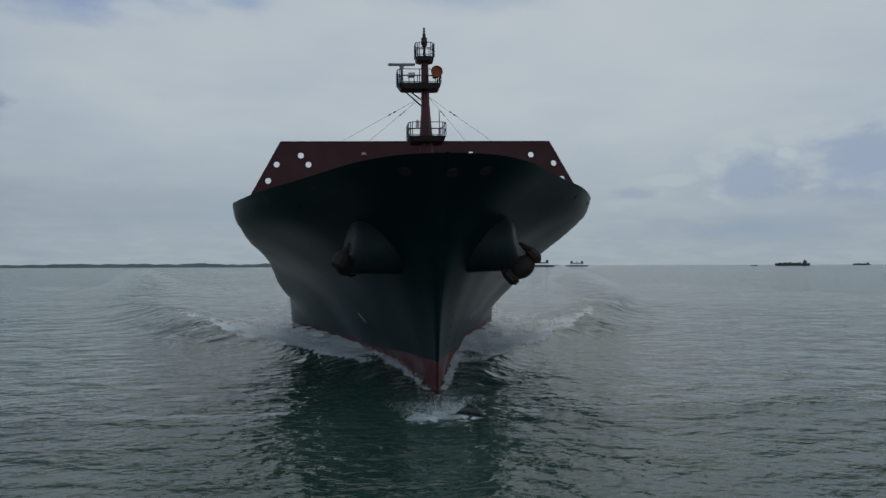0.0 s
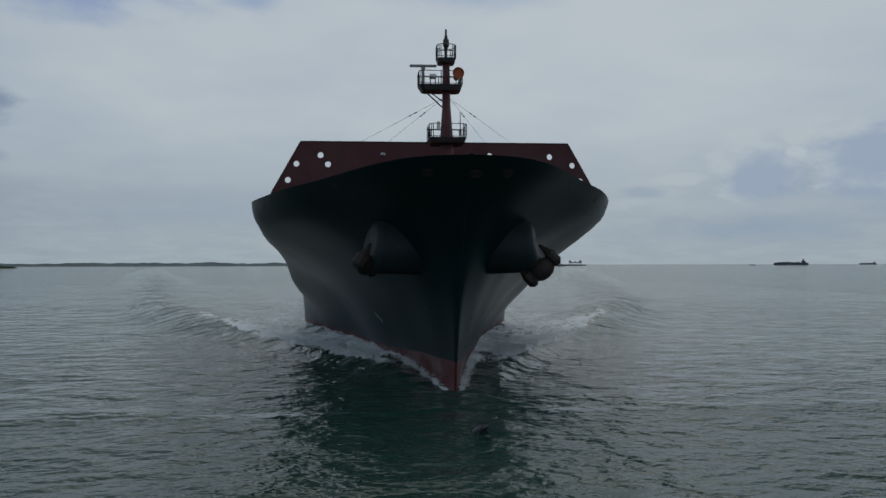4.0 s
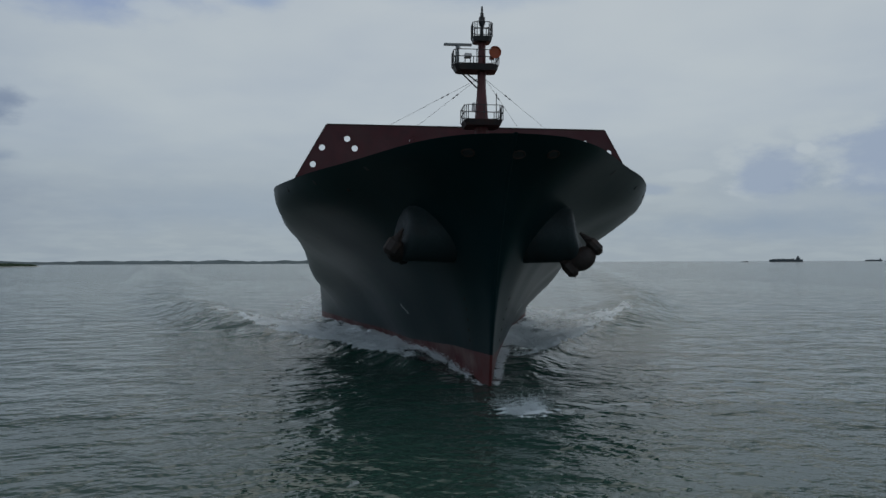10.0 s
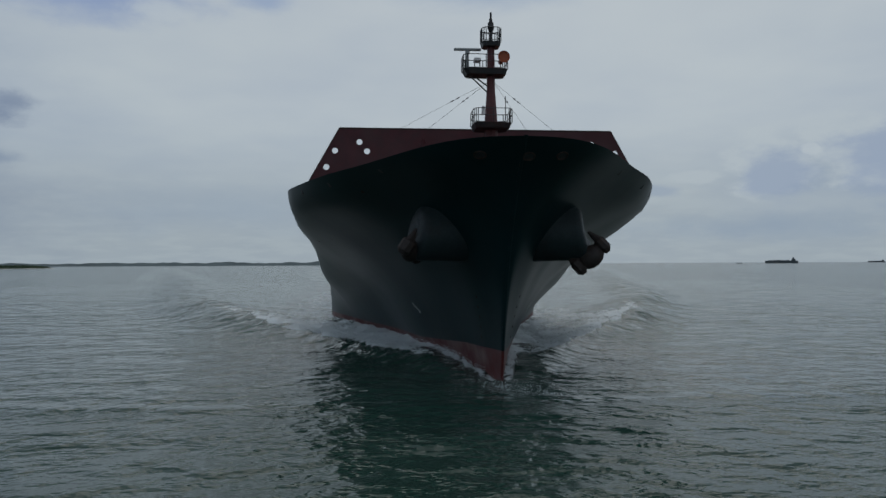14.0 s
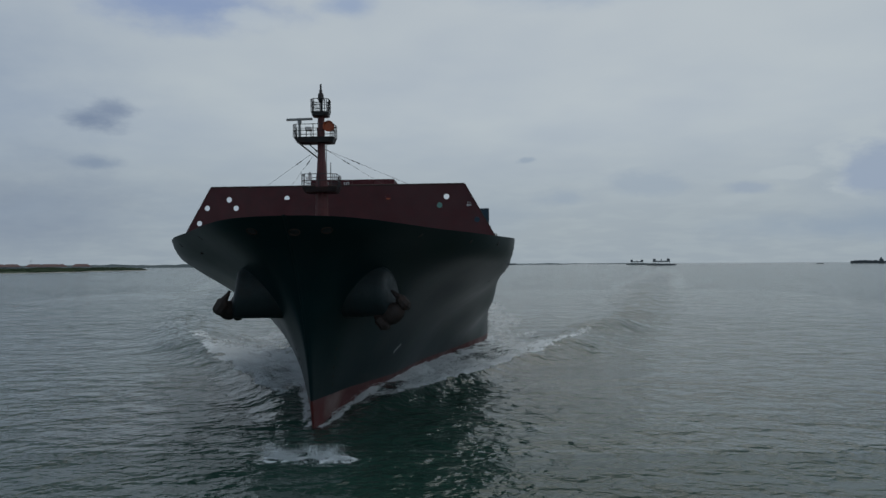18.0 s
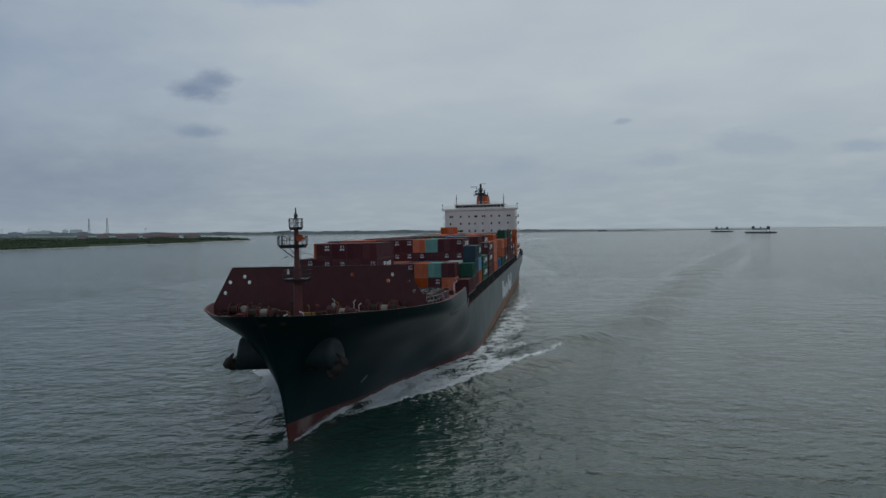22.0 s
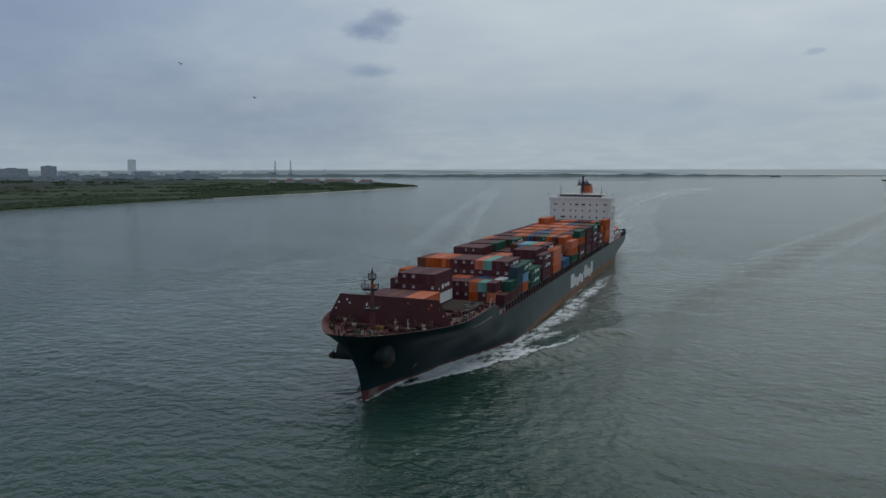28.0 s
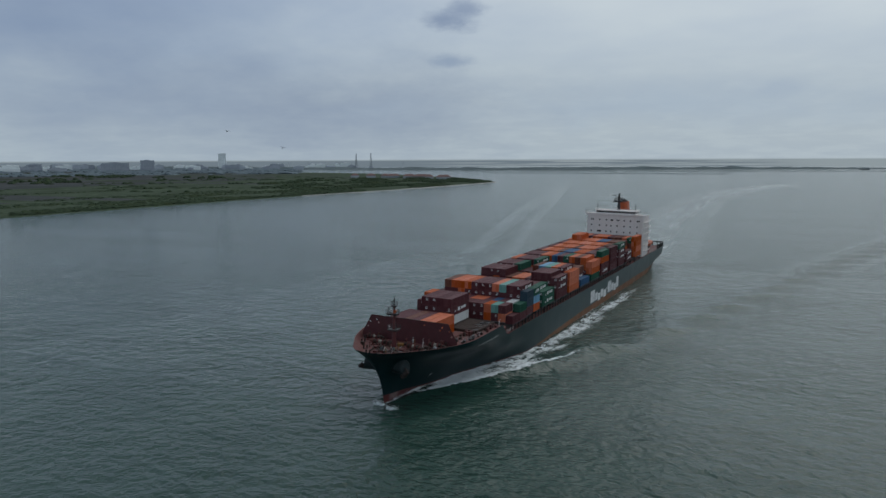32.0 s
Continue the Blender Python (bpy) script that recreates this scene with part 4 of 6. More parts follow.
for y in BAYS[2:]:
    for s in (-1, 1):
        if y > 50.5 or s < 0:
            again("stack_beam", beam, ship, Matrix.Translation((0, y, 0)) if s > 0 else pose(0, y + 13.0, -0.5 if y < 51 else 0, 0, 0, 180))
        for k in range(5):
            if (y, s, k) != (50.4, 1, 0):
                again("stack_post", post, ship, Matrix.Translation((s * 15.85, y + 0.1 + 3.2 * k, 0)))

# ---- accommodation block ----
house = new("accommodation_block")
house.parent = ship
house["label"] = "white accommodation block with bridge and small windows"
HY = 244.1
bm = B()
box(bm, -15.3, 15.3, HY, HY + 15, 10.95, 32.6, 0.05)
part("house_wall", bm, WHITE, house)
bm = B()
box(bm, -16.46, 16.46, HY - 0.4, HY + 4.5, 32.6, 33.4, 0.06)
part("bridge_wing", bm, WHITE, house)
bm = B()
box(bm, -10.8, 10.8, HY + 0.4, HY + 9, 33.4, 33.9, 0.05)
box(bm, -11.2, 11.2, HY, HY + 9.4, 34.9, 35.3, 0.06)
part("wheelhouse", bm, WHITE, house)
bm = B()
box(bm, -10.7, 10.7, HY + 0.55, HY + 8.9, 33.9, 34.9)
part("bridge_window", bm, GLASS, house, "dark band of bridge windows")
bm = B()
box(bm, -0.08, 0.08, HY + 0.42, HY + 0.6, 33.9, 34.9)
mull = part("window_post", bm, WHITE, house)
mull.matrix_basis = Matrix.Translation((-10.6, 0, 0))
for k in range(1, 15):
    again("window_post", mull, house, Matrix.Translation((-10.6 + k * 21.2 / 14, 0, 0)))
bm = B()
box(bm, -0.33, 0.33, -0.06, 0.06, -0.42, 0.42, 0.03)
win = part("cabin_window", bm, GLASS, house)
WX = [-12.9, -12.0, -8.4, -4.7, -2.1, -1.4, 1.2, 2.1, 5.0, 8.4, 12.1, 13.0]
win.matrix_basis = Matrix.Translation((WX[0], HY - 0.03, 30.0))
for r, z in enumerate((30.0, 26.9, 23.7)):
    for k, x in enumerate(WX):
        if (r, k) != (0, 0) and (r == 0 or k not in (1, 5, 7, 11)):
            again("cabin_window", win, house, Matrix.Translation((x, HY - 0.03, z)))
for dx in (-3.4, -2.6, -1.8):
    again("cabin_window", win, house, Matrix.Translation((-6 + dx, HY - 0.03, 23.7)))
for s in (-1, 1):
    for k, z in enumerate((13.9, 17.0, 20.1, 23.2, 26.3, 29.4)):
        bm = B()
        box(bm, s * 15.3 if s > 0 else -16.4, 16.4 if s > 0 else -15.3, HY + 1.5, HY + 14.5, z, z + 0.15)
        part("side_gallery", bm, WHITE, house)
        rail_part("railing", [(s * 16.35, HY + 1.6), (s * 16.35, HY + 14.4)], z + 0.15, 1.0, WHITE, house, posts=8, closed=False, r=0.04)
    tube_part("signal_mast", [((s * 10.3, HY + 2, 35.3), (s * 10.3, HY + 2, 39.6), 0.16, 0.08), ((s * 10.3 - 0.7, HY + 2, 37.9), (s * 10.3 + 0.7, HY + 2, 37.9), 0.07, 0.07), ((s * 10.3, HY + 2, 36.4), (s * 10.3, HY + 3.2, 35.3), 0.08, 0.08)], DARK, house)
    tube_part("wing_lamp", [((s * 16.3, HY, 33.4), (s * 16.3, HY, 35.0), 0.07, 0.06), ((s * 16.3, HY, 35.0), (s * 16.3, HY, 35.5), 0.25, 0.2)], DARK, house)
rail_part("railing", [(-11.1, HY + 0.1), (11.1, HY + 0.1)], 35.3, 1.0, WHITE, house, posts=14, closed=False, r=0.04)
rail_part("railing", [(-16.4, HY - 0.35), (-11, HY - 0.35)], 33.4, 1.0, WHITE, house, posts=5, closed=False, r=0.05)
rail_part("railing", [(11, HY - 0.35), (16.4, HY - 0.35)], 33.4, 1.0, WHITE, house, posts=5, closed=False, r=0.05)
funnel = new("funnel")
funnel.parent = ship
funnel.matrix_basis = Matrix.Translation((0, 0, -1.3))
funnel["label"] = "orange funnel with a dark top"
bm = B()
vs = []
for z, k in ((32, 1.25), (37, 1.12), (40.6, 1.0)):
    vs.append([bm.verts.new((k * 2.7 * math.copysign(abs(math.cos(a)) ** 0.6, math.cos(a)), HY + 18 + k * 4.5 * math.copysign(abs(math.sin(a)) ** 0.6, math.sin(a)), z)) for a in [2 * math.pi * i / 20 for i in range(20)]])
for a, b in zip(vs, vs[1:]):
    for i in range(20):
        bm.faces.new((a[i], a[(i + 1) % 20], b[(i + 1) % 20], b[i]))
bm.faces.new(vs[-1])
part("casing", bm, ORANGE, funnel)
bm = B()
rod(bm, (0, HY + 18, 40.6), (0, HY + 18, 41.4), 2.5, 2.3, 18)
for dx, dy in ((-0.8, -1), (0.8, -1), (0, 1)):
    rod(bm, (dx, HY + 18 + dy, 41.2), (dx, HY + 18.3 + dy, 42.2), 0.4, sides=10)
part("funnel_cap", bm, DARK, funnel)
bm = B()
box(bm, -3.2, 3.2, HY + 10, HY + 26, 11, 33.0, 0.1)
part("engine_casing", bm, WHITE, funnel)
for s in (-1, 1):
    bm = B()
    box(bm, s * 15.9 - 0.12, s * 15.9 + 0.12, 283, 302.9, 13.2, 13.5)
    for k in range(9):
        box(bm, s * 15.85 - 0.16, s * 15.85 + 0.16, 283.2 + 2.4 * k, 283.6 + 2.4 * k, 10.9, 13.3)
    part("stern_screen", bm, DARK, ship, "dark open frames round the mooring deck")
bm = B()
box(bm, -15.5, 15.5, 302.5, 302.9, 12.9, 13.5)
for k in range(12):
    box(bm, -15.2 + k * 2.74, -14.8 + k * 2.74, 302.5, 302.9, 10.9, 13.0)
part("stern_screen", bm, DARK, ship)
radar_mast = new("radar_mast")
radar_mast.parent = ship
radar_mast.matrix_basis = Matrix.Translation((0, 0, -0.9))
radar_mast["label"] = "dark radar mast over the bridge"
tube_part("column", [((0, HY + 7, 36.2), (0, HY + 7, 45.2), 0.9, 0.4), ((-0.8, HY + 8, 36.2), (-0.1, HY + 7, 41), 0.14, 0.12), ((0.8, HY + 8, 36.2), (0.1, HY + 7, 41), 0.14, 0.12)], DARK, radar_mast)
bm = B()
box(bm, -2.4, 1.8, HY + 6, HY + 9, 40.6, 41.3, 0.1)
box(bm, -1.4, 1.0, HY + 6.4, HY + 8.6, 42.9, 43.3, 0.1)
part("mast_platform", bm, DARK, radar_mast)
rail_part("railing", [(-2.3, HY + 6.1), (1.7, HY + 6.1), (1.7, HY + 8.9), (-2.3, HY + 8.9)], 41.3, 1.1, DARK, radar_mast, posts=3, r=0.06)
for z, w in ((40.4, 3.0), (42.4, 1.9)):
    tube_part("yard", [((-w, HY + 7, z), (w, HY + 7, z), 0.14, 0.14), ((-w, HY + 7, z - 0.6), (-w, HY + 7, z + 1.3), 0.1, 0.1), ((w, HY + 7, z - 0.6), (w, HY + 7, z + 1.1), 0.1, 0.1)], DARK, radar_mast)
bm = B()
box(bm, -4.4, -1.4, HY + 6.6, HY + 6.9, 43.9, 44.2, 0.03)
box(bm, -0.3, 2.2, HY + 6.6, HY + 6.9, 45.2, 45.45, 0.03)
part("radar_scanner", bm, GREY, radar_mast)

# ---- stern ----
rail_part("railing", [(15.7, 262), (15.6, 285), (15.4, 302.4), (-15.4, 302.4), (-15.6, 285), (-15.7, 262)], 11.0, 1.2, GREY, ship, posts=10, closed=False, r=0.05)
for x in (-14.8, 14.8):
    bm = B()
    box(bm, x - 0.5, x + 0.5, 299, 302.8, 11, 14.0, 0.05)
    part("stern_frame", bm, DARK, ship)
for k, (x, y) in enumerate(((11, 272), (-11, 272), (9, 288), (-9, 288))):
    bm = B()
    rod(bm, (x - 1.6, y, 12.2), (x + 1.6, y, 12.2), 0.9, sides=14)
    box(bm, x - 2.2, x + 2.2, y - 1, y + 1, 11, 11.5, 0.05)
    part("mooring_winch", bm, DARK, ship)
bm = B()
rod(bm, (14.2, 262, 11), (14.2, 262, 16.5), 0.4, 0.3, 10)
rod(bm, (14.2, 262, 16.3), (14.8, 274, 15.0), 0.28, 0.18, 8)
part("stores_crane", bm, WHITE, ship, "white stores crane")
bm = B()
box(bm, 12.6, 16.0, HY + 17, HY + 26, 15.2, 17.6, 0.7)
part("lifeboat", bm, ORANGE, ship, "orange lifeboat in its davits")

# ---- containers ----
LONG, SHORT, WIDE, TALL = 12.6, 6.06, 2.44, 2.59
NAMES = {"M": "maroon", "O": "orange", "T": "pale teal", "G": "dark green", "B": "blue", "L": "light blue", "W": "white", "N": "rust-brown", "S": "slate blue"}


def corrugated(length, tall):
    """One shell: pressed ribs in the walls, between corner posts and a bottom and a top rail."""
    w, n = WIDE / 2, int(length / 0.56) * 4
    flat, ribbed = [], []

    def go(x, y, rx=None, ry=None):
        flat.append((x, y))
        ribbed.append((x if rx is None else rx, y if ry is None else ry))

    for s in (1, -1):
        y_of = (lambda v: v) if s > 0 else (lambda v: length - v)
        go(s * w, y_of(0))
        for i in range(n + 1):
            go(s * w, y_of(0.12 + (length - 0.24) * i / n), s * (w - (0.02 if i % 4 in (0, 1) else 0.075)))
        go(s * w, y_of(length))
        for x in (0.1, 0.12):
            go(s * (w - x), y_of(length), None, y_of(length - (0 if x == 0.1 else 0.06)))
        for x in (0.12, 0.1):
            go(-s * (w - x), y_of(length), None, y_of(length - (0 if x == 0.1 else 0.06)))
    bm = B()
    rings = [[bm.verts.new((x, y, z)) for x, y in path] for path, z in ((flat, 0), (flat, 0.16), (ribbed, 0.165), (ribbed, tall - 0.105), (flat, tall - 0.1), (flat, tall))]
    k = len(flat)
    for lo, hi in zip(rings, rings[1:]):
        for i in range(k):
            bm.faces.new((lo[i], lo[(i + 1) % k], hi[(i + 1) % k], hi[i]))
    bm.faces.new(rings[0][::-1])
    return bm


def container_roof(length, tall):
    bm = B()
    n = int(length / 0.7)
    prev = None
    for i in range(n * 2 + 1):
        y = 0.02 + (length - 0.04) * i / (n * 2)
        z = tall - (0.015 if i % 2 else 0.045)
        cur = (bm.verts.new((-WIDE / 2 + 0.05, y, z)), bm.verts.new((WIDE / 2 - 0.05, y, z)))
        if prev:
            bm.faces.new((prev[0], prev[1], cur[1], cur[0]))
        prev = cur
    return bm


def container_door(tall):
    bm = B()
    box(bm, 0.02, WIDE / 2 - 0.1, 0.01, 0.055, 0.12, tall - 0.1)
    for x in (0.32, 0.8):
        rod(bm, (x, -0.015, 0.14), (x, -0.015, tall - 0.12), 0.022, sides=5)
        box(bm, x - 0.13, x + 0.13, -0.03, 0.01, tall * 0.44, tall * 0.44 + 0.05)
    return bm


TEMPLATES = {}
USED = set()


def template(colour, long_one, marked):
    key = (colour, long_one, marked)
    if key in TEMPLATES:
        return TEMPLATES[key]
    length = LONG if long_one else SHORT
    ob = part("shipping_container", corrugated(length, TALL), BOX[colour])
    tagged(ob, f"{NAMES[colour]} {'forty' if long_one else 'twenty'}-foot steel container stacked on deck" + (" with white markings" if marked else ""), "shipping container", "deck cargo")
    part("roof", container_roof(length, TALL), BOX[colour], ob)
    d = part("door", container_door(TALL), BOX[colour], ob)
    d2 = again("door", d, ob, Matrix.Diagonal((-1, 1, 1, 1)))
    if marked:
        bm = B()
        for i in range(3):
            for j in range(2):
                box(bm, 0.25 + i * 0.24, 0.4 + i * 0.24, -0.045, -0.035, 1.95 + j * 0.2, 2.08 + j * 0.2)
        for i in range(3):
            box(bm, 0.2 + i * 0.27, 0.41 + i * 0.27, -0.045, -0.035, 1.52, 1.8)
        part("door_marking", bm, LETTER, ob, "white dots over three blocks")
        for k, (wd, hi, zz) in enumerate(((0.7, 0.5, 1.0), (1.5, 1.15, 0.95), (2.0, 0.75, 1.2), (1.3, 0.95, 1.15))):
            y = length * 0.2 + k * length * 0.17
            wd *= length / LONG
            bm = B()
            x = WIDE / 2 + 0.006
            box(bm, x - 0.004, x + 0.004, y, y + wd, zz, zz + hi)
            part("side_marking", bm, LETTER, ob, "white side lettering as a plain bar")
    TEMPLATES[key] = ob
    return ob


def container(colour, x, y, z, long_one=True, marked=False):
    t = template(colour, long_one, marked)
    if (colour, long_one, marked) not in USED:
        USED.add((colour, long_one, marked))
        t.matrix_basis = Matrix.Translation((x, y, z))
        return sails(t)
    return sails(copy_thing(t, Matrix.Translation((x, y, z))))


def column_x(i):
    return -15.0 + 2.5 * i


BURIED = []        # boxes deep in the stacks, of which hardly an edge shows


def stack(colours, i, y, base, long_one=True, plain=False):
    for k, c in enumerate(colours):
        seen = k >= len(colours) - (2 if y < 85 and i > 2 else 1) or i >= 11 or (y < 60 and i > 6)
        if not seen:
            BURIED.append((c, column_x(i), y, base + k * (TALL + 0.02), LONG if long_one else SHORT))
            continue
        marked = (not plain) and c in "MGW" and random.random() < 0.7
        container(c, column_x(i) + random.uniform(-0.03, 0.03), y + random.uniform(-0.05, 0.05), base + k * (TALL + 0.02), long_one, marked)


random.seed(11)
IN, OUT = 15.0, 13.5
# each bay: columns from starboard to port, each a stack from the bottom up
for i, c in enumerate(("MM", "MM", "NN", "NM", "NO", "OO")):
    stack(c, 3 + i, BAYS[0], 14.0, plain=True)
for i, c in ((4, "NMM"), (5, "WMM"), (6, "NMM"), (7, "WMM")):
    stack(c, i, BAYS[1], IN)
stack("MMO", 3, BAYS[1] + 6.5, IN, False)
stack("MM", 2, BAYS[1] + 6.5, IN, False)


def bay(n, cols, long_one=True, shift=0.0):
    for i, c in enumerate(cols):
        if c:
            stack(c, i, BAYS[n] + shift, OUT if i in (0, 12) else IN, long_one)


LOW = 13.4


def low_bay(cols, shift):
    for i, c in enumerate(cols):
        stack(c, i, BAYS[2] + shift, LOW if 0 < i < 12 else OUT - 0.5, False)


low_bay(("M", "MM", "OM", "MO", "MM", "NM", "MM", "MM", "MM", "OO", "MT", "OM", "M"), 0.0)
low_bay(("M", "MO", "OM", "MM", "MO", "NM", "OO", "MO", "MM", "MB", "OM", "MW", "MG"), 6.2)
bay(3, ("MM", "MMN", "OMO", "MOO", "MMO", "MMM", "MMM", "MMM", "NMO", "OMT", "MMM", "MMM", ""))
for k, c in ((0.0, "MSS"), (6.4, "OLG")):
    stack(c, 12, BAYS[3] + k, OUT, False)
bay(4, ("MM", "MM", "OM", "MN", "MM", "MM", "NM", "MM", "MM", "NM", "OM", "MG", "GG"))
bay(5, ("MM", "MMM", "MMM", "MOM", "MMM", "MN", "MO", "MO", "OM", "MMM", "MMM", "MMM", "MMM"))
bay(6, ("MM", "MMM", "OMM", "MMM", "MNG", "MM", "MM", "MMN", "MOL", "OMT", "MOO", "OMM", "OOO"))
bay(7, ("OM", "MMO", "OMM", "MMM", "MOM", "NMG", "MG", "MO", "MM", "OM", "MN", "MN", "B"))
bay(8, ("MM", "MMM", "MOM", "MMM", "MOO", "MMO", "OMB", "MOM", "MMG", "OMO", "MMN", "MOO", "GOO"))
bay(9, ("MO", "OMM", "MOO", "MMO", "OMO", "MON", "MMB", "MOB", "OMO", "MMO", "MMM", "OMM", "MMOG"))
bay(10, ("MM", "MMM", "OMO", "MMO", "OOO", "MMO", "OMN", "MOO", "MMO", "OMO", "MMM", "MMG", "MMMM"))
bay(11, ("OM", "MOM", "MMO", "MOO", "OOO", "MOO", "MOO", "OMO", "MOO", "MOO", "MMN", "MMG", "MMMG"))
bay(12, ("MO", "MOO", "OMOO", "MMOO", "OMO", "MOO", "OMO", "MOB", "MOB", "OMN", "MMN", "MON", "MM"))
bay(13, ("MM", "MMO", "OMO", "MMM", "OMO", "MOO", "MOO", "OMM", "MNN", "OMN", "MMO", "GNG", "OOOO"))


def buried_boxes():
    bm = B()
    keys = sorted({b[0] for b in BURIED})
    for c, x, y, z, length in BURIED:
        before = len(bm.faces)
        w = WIDE / 2
        vs = [bm.verts.new(p) for p in ((x - w, y, z), (x + w, y, z), (x + w, y + length, z), (x - w, y + length, z), (x - w, y, z + TALL), (x + w, y, z + TALL), (x + w, y + length, z + TALL), (x - w, y + length, z + TALL))]
        for q in ((0, 1, 5, 4), (1, 2, 6, 5), (2, 3, 7, 6), (3, 0, 4, 7), (4, 5, 6, 7), (3, 2, 1, 0)):
            bm.faces.new([vs[i] for i in q]).material_index = keys.index(c)
    ob = part("stowed_containers", bm, BOX[keys[0]])
    for k in keys[1:]:
        ob.data.materials.append(BOX[k])
    return tagged(sails(ob), "rows of containers stowed deep in the stacks", "shipping container", "deck cargo", "stuff")


buried_boxes()

# ---- the sea ----
SPLASH = material("white_spray", (0.76, 0.8, 0.81), 0.9, vary=0.08, bump=0.05)
tagged(new("water", grid_mesh("water", [-4900, -2500, -1200, -500, -200, 0, 200, 500, 1200, 2500, 4900], [-4900, -2500, -1200, -600, -300, 0, 300, 600, 1200, 2500, 4900], lambda x, y: (x, y, 0), WATER)), "grey-green choppy sea", "water", kind="structure")


CREST = [(-6, 0.5), (0, 1.2), (12, 6.0), (22, 10.5), (28, 13.6), (34, 17), (40, 20.5), (57, 29.5), (78, 38), (103, 48), (141, 60), (186, 70), (217, 80), (348, 112), (600, 184), (1000, 290), (1500, 425)]


def half_beam(y):
    return curve(y, WATER_PLAN) if 0 < y < 303 else 0


def echelon(x, y):
    """Short crests one behind the other along the edge of the wake."""
    d = abs(x) - curve(y, CREST)
    phase = 2 * math.pi * (0.577 * abs(x) - 0.816 * y) / 21 + 1.2 * noise.noise(Vector((x * 0.02, y * 0.02, 3)))
    reach = (1.15 if x > 0 else 0.5) * smooth01((y - 42) / 25) * (1 + 0.5 * math.exp(-max(0, y - 80) / 70)) * math.exp(-max(0, y - 350) / 500)
    return reach * math.exp(-((d + 1) / (6.0 + 0.008 * y)) ** 2) * (math.exp(1.3 * (math.cos(phase) - 1)) - 0.3)


def wave_height(x, y):
    """The ship's own waves: water piled at the bow, and the crests that spread from it."""
    ax = abs(x)
    h = 0.0
    if y > -6:
        c = curve(y, CREST)
        a = smooth01((y + 3) / 15) * (0.75 + 1.25 * smooth01((y - 30) / 25)) * (0.25 + 0.75 * math.exp(-max(0, y - 70) / 35)) * math.exp(-max(0, y - 90) / 450)
        w = 1.7 + 2.8 * smooth01((y - 26) / 26) + 0.02 * max(0, y)
        h += a * math.exp(-((ax - c) / (w * (1.0 if ax > c else 1.5))) ** 2)
        gap = max(0, ax - half_beam(y))
        h += 0.9 * smooth01((y - 3) / 12) * math.exp(-max(0, y - 15) / 20) * math.exp(-gap / 2.2)
        h += 0.3 * smooth01(y / 30) * math.exp(-max(0, y - 60) / 40) * math.exp(-gap / 5.0)
        h += echelon(x, y)
    n = noise.noise(Vector((x * 0.35, y * 0.35, 0)))
    m = noise.noise(Vector((x * 0.9, y * 0.9, 7)))
    rough = min(1.0, h * 0.8)
    h += rough * (0.1 * n + 0.08 * m)
    return h + 0.05 + 0.05 * n


def foam_amount(x, y):
    """How much of the water is white: 0.3 is lace, 0.7 a closed sheet of foam."""
    ax = abs(x)
    if y < -1:
        return 0.0
    gap = ax - half_beam(y)
    if gap < -2:
        return 0.0
    c = curve(y, CREST)
    n1 = noise.noise(Vector((x * 0.12, y * 0.06, 1)))
    n2 = noise.noise(Vector((x * 0.3, y * 0.2, 5)))
    n3 = noise.noise(Vector((x * 0.7, y * 0.5, 9)))
    u = gap / max(0.8, c - half_beam(y))
    # a sheet of water thrown off the plating at the stem
    f = 0.7 * smooth01((y + 1) / 2) * smooth01((17 - y) / 8) * math.exp(-((gap - 0.35 - 0.03 * y) / 0.5) ** 2)
    # the breaking front of the bow wave, with a sharp outer edge
    edge = 1 - smooth01((u - 1.0 - 0.12 * n2 - 0.08 * n3) / 0.12)
    front = smooth01((y - 7) / 5) * smooth01((46 - y) / 24)
    f += edge * front * (0.7 + 0.3 * n2 + 0.15 * n3) * (0.08 + 0.92 * math.exp(-((ax - c + 0.5) / (1.1 + 0.045 * y)) ** 2))
    # churned water between the front and the side, and close along the plating
    f += edge * smooth01((y - 14) / 8) * smooth01((76 - y) / 36) * (0.46 + 0.26 * n1 + 0.2 * n2 + 0.14 * n3) * math.exp(-max(0, gap - 13) / 4)
    f += (0.4 + 0.35 * n2 + 0.15 * n3) * smooth01((y - 9) / 8) * smooth01((95 - y) / 45) * math.exp(-(max(0, gap - 0.6) / 1.6) ** 2)
    # the lacy strip that leaves the side amidships and trails aft
    f += (0.46 + 0.22 * n1 + 0.18 * n2) * smooth01((y - 45) / 25) * smooth01((310 - y) / 200) * math.exp(-((gap - 2.2 - 0.018 * (y - 50)) / (1.9 + 0.01 * y)) ** 2)
    f += (0.36 + 0.3 * n1 + 0.18 * n2) * smooth01((y - 45) / 25) * smooth01((240 - y) / 150) * math.exp(-((gap - 5.5 - 0.01 * y) / 4.5) ** 2)
    f += 0.28 * smooth01((y - 100) / 40) * math.exp(-max(0, gap - 0.2) / 0.8)
    f += 0.14 * edge * smooth01((y - 18) / 8) * smooth01((60 - y) / 16)
    # small breakers out on the crest
    f += (0.5 + 0.4 * n2) * (0.5 + 0.5 * smooth01(n1 * 4)) * smooth01((y - 40) / 8) * smooth01((82 - y) / 10) * math.exp(-((ax - c + 1.0) / 1.5) ** 2)
    return max(0.0, min(f, 0.84 - 0.36 * smooth01((y - 32) / 24) + 0.3 * n3 + 0.16 * n2))


